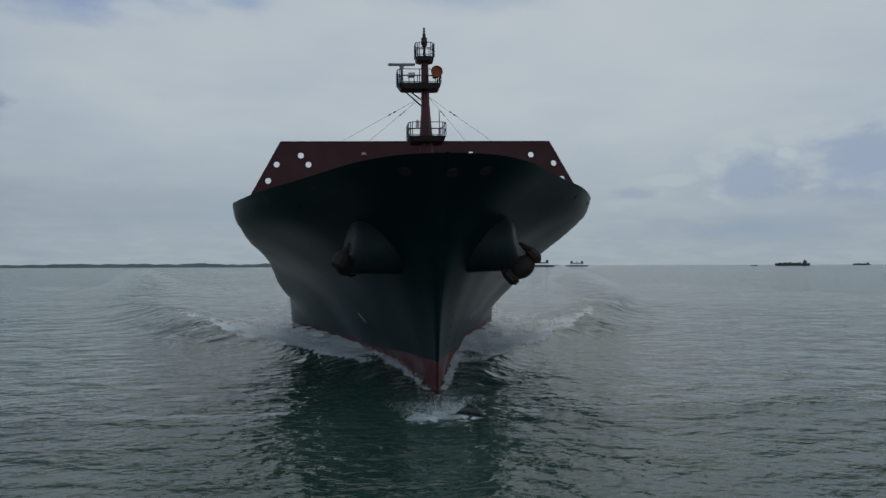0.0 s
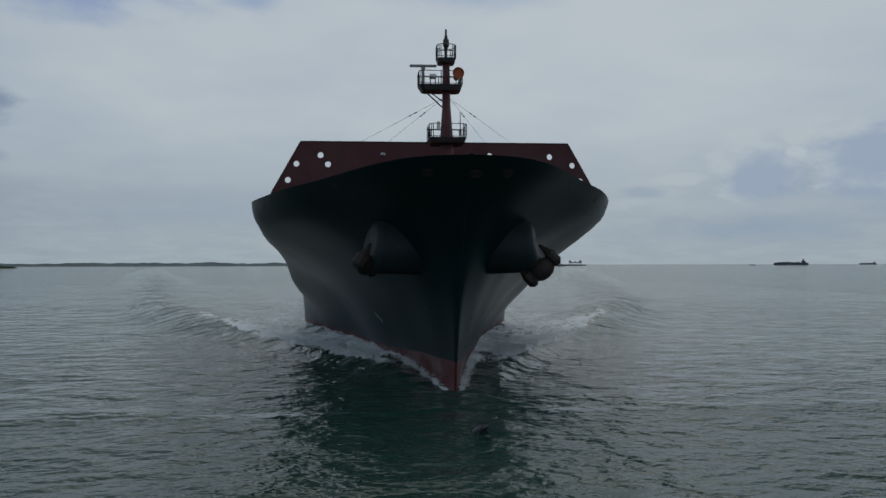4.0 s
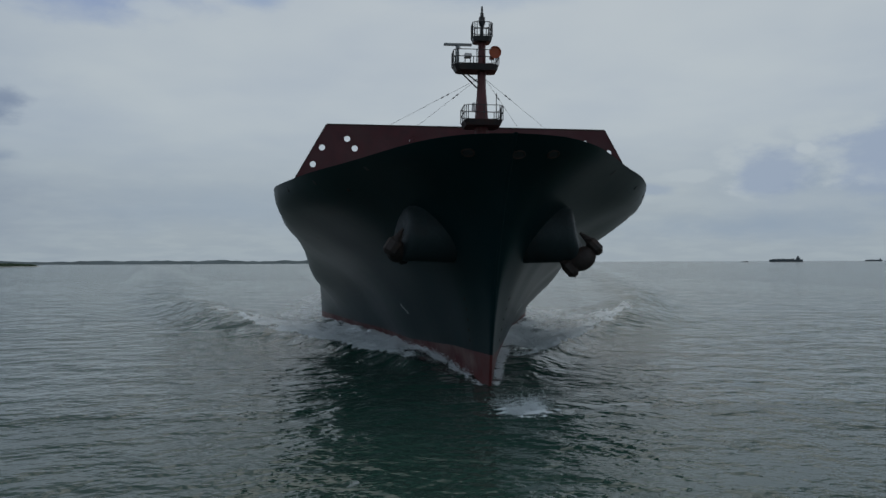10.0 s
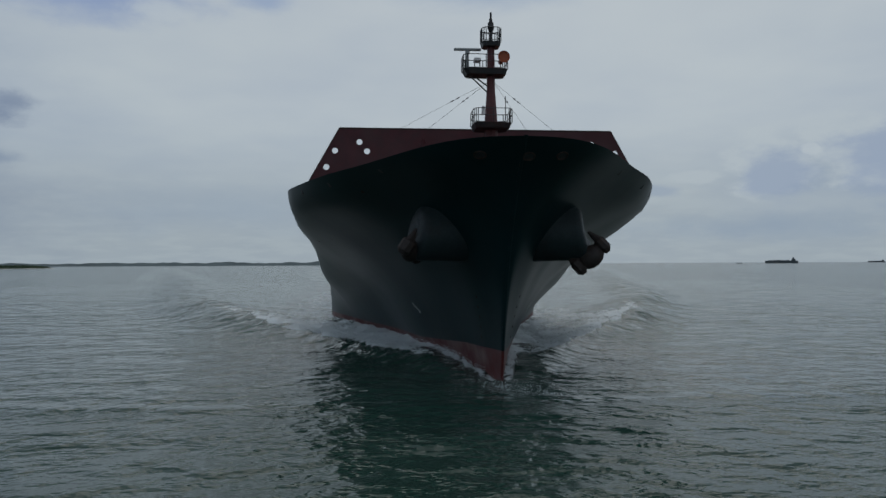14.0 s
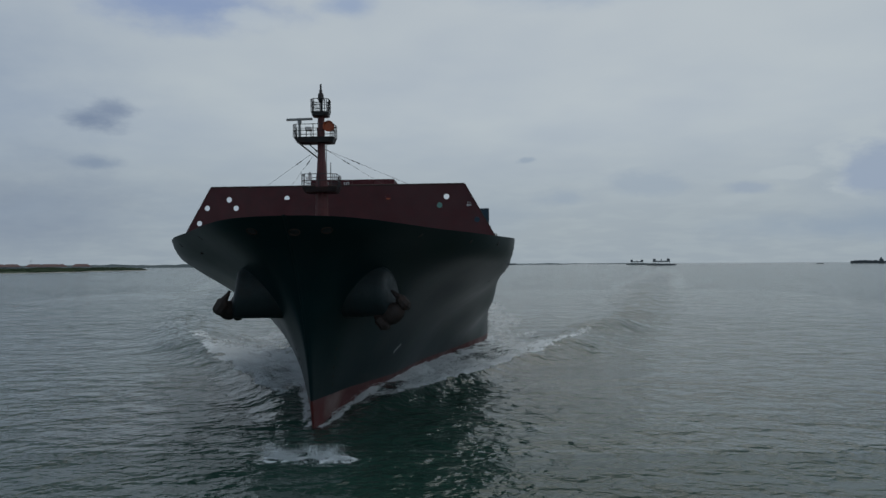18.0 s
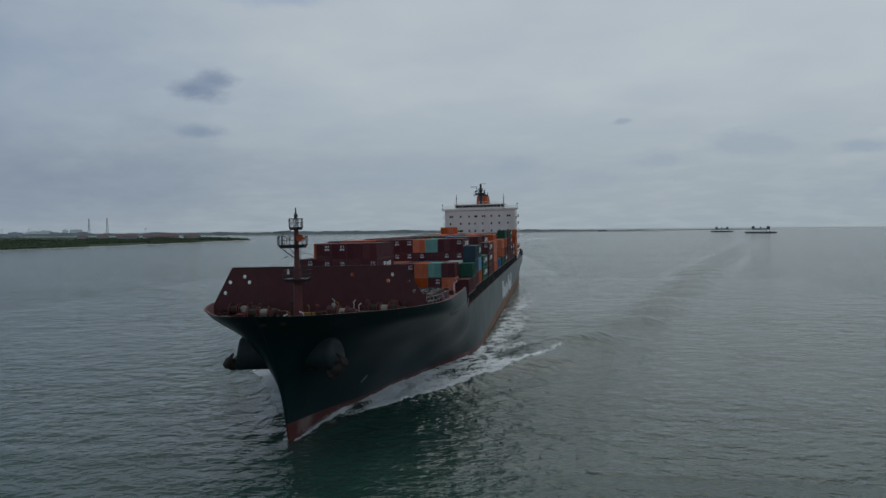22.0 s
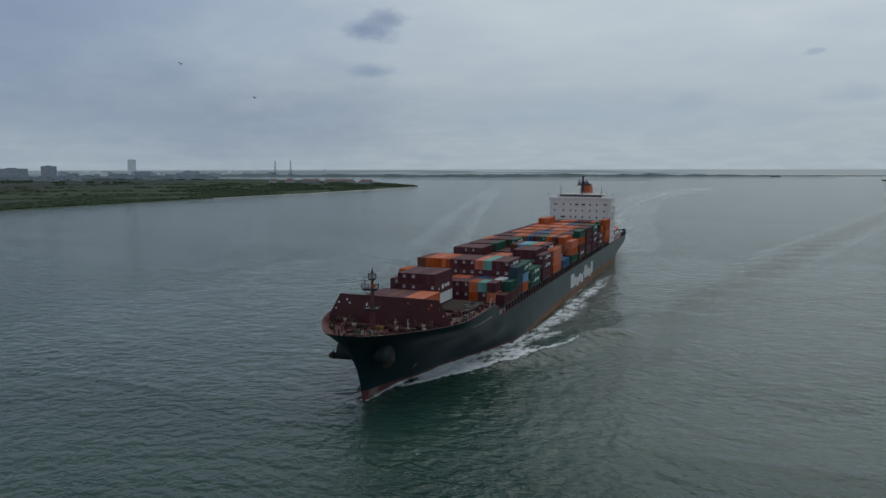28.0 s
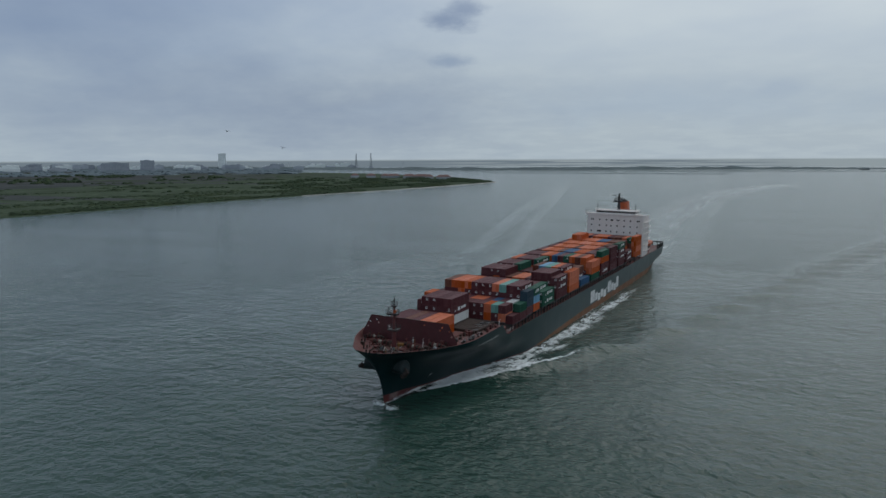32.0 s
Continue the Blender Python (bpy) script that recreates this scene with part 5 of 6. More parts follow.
def crest_spray():
    """Loose water along the breaking crest: small ragged shards."""
    random.seed(21)
    vs, fs = [], []
    while len(vs) < 4 * 24000:
        y = 3 + 38 * random.random() ** 1.2
        s = random.choice((-1, 1))
        inner, outer = half_beam(y), curve(y, CREST) + 1.2
        x = inner + (outer - inner) * (random.random() ** (1.6 if random.random() < 0.5 else 0.5))
        if foam_amount(x, y) < 0.36 + 0.4 * random.random():
            continue
        p = Vector((s * x, y, wave_height(s * x, y) + 0.6 * random.random() ** 3 * math.exp(-y / 40)))
        q = random.uniform(0.02, 0.075)
        k = len(vs)
        for _ in range(4):
            vs.append(tuple(p + Vector((random.uniform(-q, q) * 1.5, random.uniform(-q, q) * 1.5, random.uniform(-q, q) * 0.6))))
        fs += [(k, k + 1, k + 2), (k, k + 2, k + 3), (k, k + 3, k + 1), (k + 1, k + 3, k + 2)]
    me = bpy.data.meshes.new("crest_spray")
    me.from_pydata(vs, [], fs)
    me.materials.append(SPLASH)
    return me


def wave_sheet():
    xs = sorted({round(s * v, 2) for s in (-1, 1) for v in [0.6 * i for i in range(50)] + [30 + 1.2 * i for i in range(30)] + [66 + 2.5 * i for i in range(34)]})
    ys = [-9 + 0.6 * i for i in range(115)] + [60 + 1.2 * i for i in range(50)] + [120 + 2.5 * i for i in range(74)]
    edge = (max(xs), ys[0], ys[-1])
    vs, foam = [], []
    for y in ys:
        for x in xs:
            h = wave_height(x, y)
            near = min((edge[0] - abs(x)) / 12, (y - edge[1]) / 3, (edge[2] - y) / 30)
            vs.append((x, y, h * smooth01(near) - 0.12 * (1 - smooth01(near * 1.5))))
            foam.append(foam_amount(x, y))
            churn = min(0.9, foam[-1]) * math.exp(-max(0, y - 60) / 60)
            vs[-1] = (x, y, vs[-1][2] + 0.55 * churn * (noise.noise(Vector((x * 0.55, y * 0.4, 2))) + 0.7 * noise.noise(Vector((x * 1.2, y * 1.0, 4)))))
    n = len(xs)
    fs = [(j * n + i, j * n + i + 1, (j + 1) * n + i + 1, (j + 1) * n + i) for j in range(len(ys) - 1) for i in range(n - 1)]
    me = bpy.data.meshes.new("bow_wave")
    me.from_pydata(vs, [], fs)
    me.attributes.new("foam", "FLOAT", "POINT").data.foreach_set("value", foam)
    me.materials.append(WAVE)
    me.shade_smooth()
    return me


bow_wave = tagged(sails(new("bow_wave", wave_sheet())), "foaming bow wave and spreading wake crests beside the hull", "wave", kind="stuff")


def ribbon(name, mid, ys, half, height, foam, label):
    """A long low ridge or band of disturbed water that follows mid(y)."""
    offs = [half * k / 8 for k in range(-8, 9)]
    vs, fo = [], []
    for y in ys:
        c = mid(y)
        end = smooth01((y - ys[0]) / 25) * smooth01((ys[-1] - y) / 150)
        for d in offs:
            edge = 1 - smooth01((abs(d) / half - 0.55) / 0.45)
            vs.append((c + d, y, height(d, y) * edge * end + 0.07 * edge * end - 0.05))
            fo.append(foam(d, y) * edge * end)
    n = len(offs)
    fs = [(j * n + i, j * n + i + 1, (j + 1) * n + i + 1, (j + 1) * n + i) for j in range(len(ys) - 1) for i in range(n - 1)]
    me = bpy.data.meshes.new(name)
    me.from_pydata(vs, [], fs)
    me.attributes.new("foam", "FLOAT", "POINT").data.foreach_set("value", fo)
    me.materials.append(WAVE)
    me.shade_smooth()
    return tagged(sails(new(name, me)), label, "wake", kind="stuff")


far_ys = [280 + 4 * i for i in range(300)]
for s in (-1, 1):
    ribbon("wake_crest", lambda y: s * curve(y, CREST), far_ys, 26,
           lambda d, y: 0.015 + echelon(s * curve(y, CREST) + d, y),
           lambda d, y: 0.0, "long low wake crest spreading from the ship")
ribbon("stern_wake", lambda y: curve(y, [(280, 0), (450, -16), (650, -38), (984, -55), (1358, -46), (1850, 53)]), [296 + 6 * i for i in range(255)], 46,
       lambda d, y: 0.06 + 0.08 * noise.noise(Vector((d * 0.15, y * 0.15, 0))), lambda d, y: (0.12 + 0.1 * noise.noise(Vector((d * 0.1, y * 0.02, 0)))) * math.exp(-((abs(d) - 14) / 12) ** 2) + (0.29 + 0.1 * noise.noise(Vector((d * 0.1, y * 0.04, 8)))) * math.exp(-(d / 24) ** 2), "pale turbulent wake astern of the ship")
tagged(sails(new("crest_spray", crest_spray())), "white spray thrown off the breaking bow wave", "spray", kind="stuff")

# ---- land ----
SAND = material("pale_shore_sand", (0.36, 0.35, 0.32), 0.9, vary=0.2, grain=0.2)
GREEN = material("shore_grass", (0.06, 0.082, 0.05), 0.95, vary=0.3, stain=(0.03, 0.045, 0.018), stain_amount=0.8, stain_scale=0.01, grain=0.06, bump=0.3, bump_scale=0.3, spec=0.05)
MARSH = material("salt_marsh", (0.062, 0.066, 0.066), 0.95, spec=0.05, vary=0.3, stain=(0.035, 0.042, 0.024), stain_amount=0.95, stain_scale=0.004, grain=0.05, bump=0.3, bump_scale=0.3)
SCRUB = material("green_scrub", (0.045, 0.066, 0.038), 0.95, spec=0.05, vary=0.4, stain=(0.05, 0.062, 0.025), stain_amount=0.7, stain_scale=0.02, grain=0.3)
# far trees, land, buildings and steel: distance haze is mixed into their base colours
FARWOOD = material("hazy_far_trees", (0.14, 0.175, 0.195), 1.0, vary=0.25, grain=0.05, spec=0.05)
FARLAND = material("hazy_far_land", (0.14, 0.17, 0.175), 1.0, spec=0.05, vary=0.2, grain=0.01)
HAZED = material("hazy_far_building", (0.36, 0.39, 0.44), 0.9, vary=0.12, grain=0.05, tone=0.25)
PALE_HAZED = material("pale_hazed_building", (0.78, 0.82, 0.82), 0.9, vary=0.1, grain=0.05)
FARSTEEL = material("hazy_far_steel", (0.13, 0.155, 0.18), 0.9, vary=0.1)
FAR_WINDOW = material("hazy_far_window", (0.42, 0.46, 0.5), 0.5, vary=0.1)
ROOF_RED = material("terracotta_roof", (0.17, 0.1, 0.09), 0.85, vary=0.2)


def shore_x(y):
    """The shoreline of the low point of land, from far astern to its tip."""
    return curve(y, [(-1500, -860), (-900, -800), (-400, -730), (100, -700), (500, -695), (750, -682), (900, -660), (1150, -645), (1300, -645), (1400, -645), (1440, -655), (1470, -690), (1560, -760), (1650, -840), (1800, -980), (1960, -1150), (2150, -1420), (2250, -1800), (2330, -2400), (2420, -4600)])


def land_sheet():
    ys = [-1500 + 50 * i for i in range(40)] + [500 + 20 * i for i in range(40)] + [1300 + 6 * i for i in range(36)] + [1520 + 25 * i for i in range(37)]
    ins = [0, 4, 9, 16, 30, 60, 120, 220, 400, 700, 1200, 2000, 3200, 4200]
    vs = []
    for y in ys:
        s = shore_x(y)
        for d in ins:
            x = max(-4850, s - d)
            wob = 3 * noise.noise(Vector((y * 0.02, d * 0.01, 2)))
            z = -0.3 if d == 0 else min(2.4, 0.35 + 0.05 * d) + 0.5 * noise.noise(Vector((x * 0.02, y * 0.02, 0)))
            vs.append((x + wob, y, z))
    n = len(ins)
    fs = [(j * n + i, (j + 1) * n + i, (j + 1) * n + i + 1, j * n + i + 1) for j in range(len(ys) - 1) for i in range(n - 1)]
    me = bpy.data.meshes.new("ground")
    me.from_pydata(vs, [], fs)
    me.materials.append(MARSH)
    me.materials.append(SAND)
    me.materials.append(GREEN)
    for p in me.polygons:
        i = p.index % (n - 1)
        deep = (7 if p.center.y < 450 else 9) + round(2.2 * noise.noise(Vector((p.center.y * 0.011, 0, 3))))
        p.material_index = 1 if i < (2 if p.center.y > 950 else 1 if p.center.y > 650 else 0) else 2 if i < deep else 0
    me.shade_smooth()
    return me


tagged(new("ground", land_sheet()), "low marshy point of land with a pale beach", "land", kind="structure")


def clumps(name, places, mat, label, category):
    """Many small leafy clumps in one mesh: low broken domes."""
    vs, fs = [], []
    for x, y, z, w, h in places:
        k = len(vs)
        for ring, (zr, rr) in enumerate(((0, 1.0), (0.55, 0.95), (0.85, 0.55))):
            for i in range(6):
                a = 2 * math.pi * (i + 0.5 * ring) / 6
                r = w * rr * random.uniform(0.7, 1.25)
                vs.append((x + r * math.cos(a), y + r * math.sin(a), z + h * zr * random.uniform(0.8, 1.15)))
        vs.append((x, y, z + h * random.uniform(0.9, 1.2)))
        for ring in range(2):
            for i in range(6):
                a, b = k + ring * 6 + i, k + ring * 6 + (i + 1) % 6
                fs.append((a, b, b + 6, a + 6))
        for i in range(6):
            fs.append((k + 12 + i, k + 12 + (i + 1) % 6, k + 18))
    me = bpy.data.meshes.new(name)
    me.from_pydata(vs, [], fs)
    me.materials.append(mat)
    return tagged(new(name, me), label, category, kind="stuff")


random.seed(3)
places = []
for _ in range(24000):
    y = random.uniform(-700, 1640)
    d = 14 + 560 * random.random() ** 1.7
    g = noise.noise(Vector((y * 0.006, d * 0.012, 4)))
    if g > -0.16 + 0.4 * min(1, d / 450):
        places.append((shore_x(y) - d, y, 0.6, random.uniform(2.5, 7), random.uniform(1.2, 3.4) + 2.6 * smooth01((y - 600) / 500) * smooth01(d / 60)))
clumps("shore_scrub", places, SCRUB, "dense green scrub along the shore", "bushes")
places = []
for _ in range(5000):
    x, y = random.uniform(-4300, -700), random.uniform(-600, 1600)
    if x < shore_x(y) - 200 and noise.noise(Vector((x * 0.0025, y * 0.006, 9))) > 0.08:
        places.append((x, y, 1.0, random.uniform(5, 14), random.uniform(2, 5) + (3.5 if x < shore_x(y) - 900 else 0)))
clumps("marsh_scrub", places, SCRUB, "dark scrub and low trees across the marsh", "bushes")

# the far shore: one long low wooded strip, with water gaps in front of it
def far_strip(name, pts, depth, height, mat, label):
    vs, fs = [], []
    for k, ((x0, y0), (x1, y1)) in enumerate(zip(pts, pts[1:])):
        n = max(2, int(math.hypot(x1 - x0, y1 - y0) / 25))
        for i in range(n + (1 if k == len(pts) - 2 else 0)):
            f = i / n
            x, y = x0 + (x1 - x0) * f, y0 + (y1 - y0) * f
            h = height * (1.0 if x < -300 else max(0.3, 1 - (x + 300) / 1200)) * (0.45 + 0.8 * abs(noise.noise(Vector((x * 0.006, y * 0.006, 3)))) + 0.25 * noise.noise(Vector((x * 0.04, y * 0.04, 5))))
            vs += [(x, y, -0.3), (x, y + 2, 0.9), (x, y + depth * 0.25, max(1.2, h)), (x, y + depth, max(1.0, h * 0.8)), (x, y + depth + 5, -0.3)]
    for j in range(len(vs) // 5 - 1):
        for i in range(4):
            a = j * 5 + i
            fs.append((a, a + 5, a + 6, a + 1))
    me = bpy.data.meshes.new(name)
    me.from_pydata(vs, [], fs)
    me.materials.append(mat)
    return tagged(new(name, me), label, "land", kind="structure")


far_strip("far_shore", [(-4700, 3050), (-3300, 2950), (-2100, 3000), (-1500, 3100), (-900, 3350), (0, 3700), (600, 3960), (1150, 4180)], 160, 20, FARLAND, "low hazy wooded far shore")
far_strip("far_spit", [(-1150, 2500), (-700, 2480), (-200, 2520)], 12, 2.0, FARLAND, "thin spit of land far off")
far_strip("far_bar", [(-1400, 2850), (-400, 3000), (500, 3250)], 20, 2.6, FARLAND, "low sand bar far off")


# ground under the town, flat and hazy, out to the far shore
def town_ground():
    vs, fs = [], []
    rows = [37.5 + 0.75 * i for i in range(36)]
    for b in rows:
        near = 2900 + 300 * noise.noise(Vector((b * 0.35, 0, 0))) + (500 if b < 40 else 0)
        for k, d in enumerate((near, near + 30, 3700, 4300, 5000)):
            x, y = 90 - d * math.sin(radians(b)), -360 + d * math.cos(radians(b))
            vs.append((x, y, -0.3 if k == 0 else 1.2))
    for j in range(len(rows) - 1):
        for i in range(4):
            a = j * 5 + i
            fs.append((a, a + 1, a + 6, a + 5))
    me = bpy.data.meshes.new("town_ground")
    me.from_pydata(vs, [], fs)
    me.materials.append(FARLAND)
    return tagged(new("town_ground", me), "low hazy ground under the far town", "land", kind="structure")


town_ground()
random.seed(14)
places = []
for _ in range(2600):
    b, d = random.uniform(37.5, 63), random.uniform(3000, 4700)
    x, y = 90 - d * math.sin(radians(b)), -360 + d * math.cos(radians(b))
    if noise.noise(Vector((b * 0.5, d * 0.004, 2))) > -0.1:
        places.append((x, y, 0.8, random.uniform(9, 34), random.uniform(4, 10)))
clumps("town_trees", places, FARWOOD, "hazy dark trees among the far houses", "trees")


# ---- the far town ----
def polar(bearing, dist):
    """A place in the world from a bearing left of +y, as seen late in the clip."""
    a = radians(bearing)
    dist *= 1.38 if dist > 2500 else 1.0
    return 90 - dist * math.sin(a), -360 + dist * math.cos(a)


def far_block(name, bearing, dist, wide, high, deep, mat, label, storeys=0, columns=0):
    x, y = polar(bearing, dist)
    ob = tagged(new(name), label, "building", "town across the marsh")
    ob.matrix_basis = pose(x, y, 1.0, 0, 0, bearing)
    wide, high, deep = wide * 1.38, high * 1.5, deep * 1.4
    bm = B()
    box(bm, -wide / 2, wide / 2, 0, deep, -1.6, high, 0.3)
    part("wall", bm, mat, ob)
    bm = B()
    box(bm, -wide * 0.2, wide * 0.15, deep * 0.3, deep * 0.7, high, high + 3, 0.2)
    part("roof_house", bm, mat, ob)
    if storeys:
        bm = B()
        box(bm, -wide / columns * 0.3, wide / columns * 0.3, -0.12, 0.05, -0.7, 0.7)
        first = part("window", bm, FAR_WINDOW, ob)
        done = False
        for r in range(storeys):
            for c in range(columns):
                m = Matrix.Translation(((c + 0.5) / columns * wide - wide / 2, 0, (r + 0.6) * high / storeys))
                if not done:
                    first.matrix_basis, done = m, True
                else:
                    again("window", first, ob, m)
    return ob


far_block("tower_block", 42.7, 3300, 31, 60, 26, PALE_HAZED, "pale high-rise tower block far off", 10, 5)
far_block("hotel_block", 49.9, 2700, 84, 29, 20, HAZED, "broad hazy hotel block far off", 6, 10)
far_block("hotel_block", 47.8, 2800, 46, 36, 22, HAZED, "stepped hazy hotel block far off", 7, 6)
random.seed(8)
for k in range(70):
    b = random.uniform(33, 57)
    far_block("town_building", b, random.uniform(2900, 3500), random.uniform(16, 55), random.uniform(9, 20) * (1 if b < 52 else 1.15), 16, random.choice((HAZED, HAZED, PALE_HAZED)), "low hazy town building far off")


def rig(bearing, dist, high):
    x, y = polar(bearing, dist)
    ob = tagged(new("drilling_rig"), "tall lattice drilling rig tower far off", "rig", "rigs in the harbour")
    ob.matrix_basis = pose(x, y, -0.5, 0, 0, bearing)
    bm = B()
    for sx in (-1, 1):
        for sy in (-1, 1):
            rod(bm, (sx * 6, sy * 6, 0), (sx * 1.6, sy * 1.6, high), 1.2, 0.8, 5)
    for i in range(8):
        f, g = i / 8, (i + 1) / 8
        a, b = 6 - 4.4 * f, 6 - 4.4 * g
        for s in (-1, 1):
            rod(bm, (-a * s, -a, high * f), (b * s, -b, high * g), 0.45, sides=4)
            rod(bm, (-a, a * s, high * f), (-b, -b * s, high * g), 0.45, sides=4)
    part("lattice", bm, FARSTEEL, ob)
    bm = B()
    box(bm, -16, 14, -8, 8, 6, 12, 0.4)
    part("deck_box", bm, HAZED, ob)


rig(33.0, 3300, 88)
rig(31.9, 3300, 92)
for b in (36.5, 38, 34.4, 29.5):
    x, y = polar(b, 3200)
    bm = B()
    rod(bm, (0, 0, 0), (0, 0, 38), 0.8, 0.5, 6)
    rod(bm, (-8, 0, 27), (12, 0, 40), 0.6, 0.5, 5)
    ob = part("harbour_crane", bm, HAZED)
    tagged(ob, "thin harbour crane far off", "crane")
    ob.matrix_basis = pose(x, y, -0.5)


def villa(bearing, dist, wide):
    x, y = polar(bearing, dist)
    ob = tagged(new("villa"), "pale house with a red roof on the point", "house", "houses on the point")
    ob.matrix_basis = pose(x, y, 0.8, 0, 0, bearing)
    bm = B()
    box(bm, -wide / 2, wide / 2, 0, 22, 0, 7.5, 0.1)
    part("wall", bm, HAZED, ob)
    bm = B()
    a = [bm.verts.new(p) for p in ((-wide / 2 - 1, -1, 7.5), (wide / 2 + 1, -1, 7.5), (wide / 2 + 1, 23, 7.5), (-wide / 2 - 1, 23, 7.5))]
    r = [bm.verts.new((-wide / 2 + 8, 11, 14)), bm.verts.new((wide / 2 - 8, 11, 14))]
    for f in ((a[0], a[1], r[1], r[0]), (a[1], a[2], r[1]), (a[2], a[3], r[0], r[1]), (a[3], a[0], r[0]), (a[3], a[2], a[1], a[0])):
        bm.faces.new(f)
    part("roof", bm, ROOF_RED, ob)


for b, d, w in ((26.5, 2150, 42), (27.6, 2190, 24), (28.2, 2230, 46), (29.1, 2260, 38), (30.3, 2300, 40), (30.9, 2330, 28), (32.0, 2350, 30), (33.2, 2380, 26)):
    villa(b, d, w)

# ---- other craft ----
# far hulls are lifted towards grey: distance haze is put into this colour
FARSHIP = material("hazed_ship_paint", (0.1, 0.115, 0.125), 0.7, vary=0.2)


def far_ship(bearing, dist, long_, at, label):
    x, y = 0 - dist * math.sin(radians(bearing)), -60 - SPEED * at + dist * math.cos(radians(bearing))
    ob = tagged(new("cargo_vessel"), label, "vessel")
    ob.matrix_basis = pose(x, y, 0, 0, 0, bearing)
    h = long_ * 0.08
    bm = B()
    n = 10
    lo, hi = [], []
    for i in range(n + 1):
        f = i / n
        w = long_ * 0.07 * min(1, 4 * f + 0.1, 5 * (1 - f) + 0.25)
        lo.append((bm.verts.new((f * long_ - long_ / 2, -w * 0.9, -1)), bm.verts.new((f * long_ - long_ / 2, w * 0.9, -1))))
        hi.append((bm.verts.new((f * long_ - long_ / 2, -w, h)), bm.verts.new((f * long_ - long_ / 2, w, h))))
    for i in range(n):
        bm.faces.new((lo[i][0], lo[i + 1][0], hi[i + 1][0], hi[i][0]))
        bm.faces.new((lo[i + 1][1], lo[i][1], hi[i][1], hi[i + 1][1]))
        bm.faces.new((hi[i][0], hi[i + 1][0], hi[i + 1][1], hi[i][1]))
    bm.faces.new((lo[0][0], hi[0][0], hi[0][1], lo[0][1]))
    bm.faces.new((lo[n][1], hi[n][1], hi[n][0], lo[n][0]))
    part("hull", bm, FARSHIP, ob)
    bm = B()
    box(bm, long_ * 0.3, long_ * 0.42, -long_ * 0.05, long_ * 0.05, h, h * 1.75, 0.2)
    box(bm, long_ * 0.33, long_ * 0.38, -long_ * 0.01, long_ * 0.01, h * 1.75, h * 2.4, 0.2)
    part("deckhouse", bm, FARSHIP, ob)
    bm = B()
    for k in range(5):
        box(bm, -long_ * 0.4 + k * long_ * 0.135, -long_ * 0.29 + k * long_ * 0.135, -long_ * 0.05, long_ * 0.05, h, h * (1.22 + 0.08 * (k % 3)), 0.1)
    part("cargo", bm, FARSHIP, ob)
    return ob


def ferry(x, y, turn, long_, label):
    """A double-ended ferry: flat hull, open car deck, a raised house and a pilot house towards each end."""
    ob = tagged(new("ferry"), label, "ferry", "ferries in the channel")
    ob.matrix_basis = pose(x, y, 0, 0, 0, turn)
    w, h = long_ * 0.11, long_ * 0.045
    bm = B()
    lo = [bm.verts.new(p) for p in ((-long_ * 0.42, -w, -0.8), (long_ * 0.42, -w, -0.8), (long_ * 0.42, w, -0.8), (-long_ * 0.42, w, -0.8))]
    hi = [bm.verts.new(p) for p in ((-long_ * 0.5, -w, h), (long_ * 0.5, -w, h), (long_ * 0.5, w, h), (-long_ * 0.5, w, h))]
    bm.faces.new(hi)
    for i in range(4):
        bm.faces.new((lo[i], lo[(i + 1) % 4], hi[(i + 1) % 4], hi[i]))
    part("hull", bm, FARSHIP, ob, "dark flat hull")
    bm = B()
    box(bm, -long_ * 0.27, long_ * 0.27, -w * 0.9, w * 0.9, h * 2.5, h * 3.4, 0.2)
    for k in range(7):
        for e in (-1, 1):
            box(bm, long_ * (-0.26 + 0.0867 * k) - 0.3, long_ * (-0.26 + 0.0867 * k) + 0.3, e * w * 0.85 - 0.3, e * w * 0.85 + 0.3, h, h * 2.5)
    part("upper_deck", bm, FARHOUSE, ob, "pale deckhouse on posts over the cars")
    for e in (-1, 1):
        bm = B()
        box(bm, e * long_ * 0.22 - long_ * 0.045, e * long_ * 0.22 + long_ * 0.045, -w * 0.45, w * 0.45, h * 3.4, h * 4.9, 0.3)
        part("pilot_house", bm, FARSHIP, ob)
        bm = B()
        rod(bm, (e * long_ * 0.2, 0, h * 4.9), (e * long_ * 0.2, 0, h * 6.2), 0.25, 0.15, 6)
        part("mast", bm, FARSHIP, ob)
    bm = B()
    rod(bm, (0, 0, h * 3.4), (0, 0, h * 4.6), w * 0.16, w * 0.14, 10)
    part("funnel", bm, FARSHIP, ob)
    for k in range(6):
        bm = B()
        x0 = long_ * (-0.3 + 0.115 * k)
        box(bm, x0 - 2.0, x0 + 2.0, -w * 0.8, -w * 0.8 + 1.8, h, h + 1.5, 0.3)
        part("parked_car", bm, random.choice((FARSHIP, FARHOUSE)), ob)
    return ob


random.seed(77)
FARHOUSE = material("far_deckhouse_paint", (0.2, 0.22, 0.23), 0.7, vary=0.2)
cargo_ship = far_ship(0, 1, 118, 0, "dark cargo ship far off on the horizon")
tug = far_ship(0, 1, 24, 0, "tiny tug far off")
workboat = far_ship(-4.1, 3800, 42, 23, "small working boat far off")
barge = far_ship(-34.6, 4300, 75, 12, "low dark barge far off on the horizon")
broad_ferry = ferry(0, 0, 0, 94, "broad double-ended car ferry crossing the channel")
small_ferry = ferry(0, 0, 0, 84, "small double-ended car ferry crossing the channel")
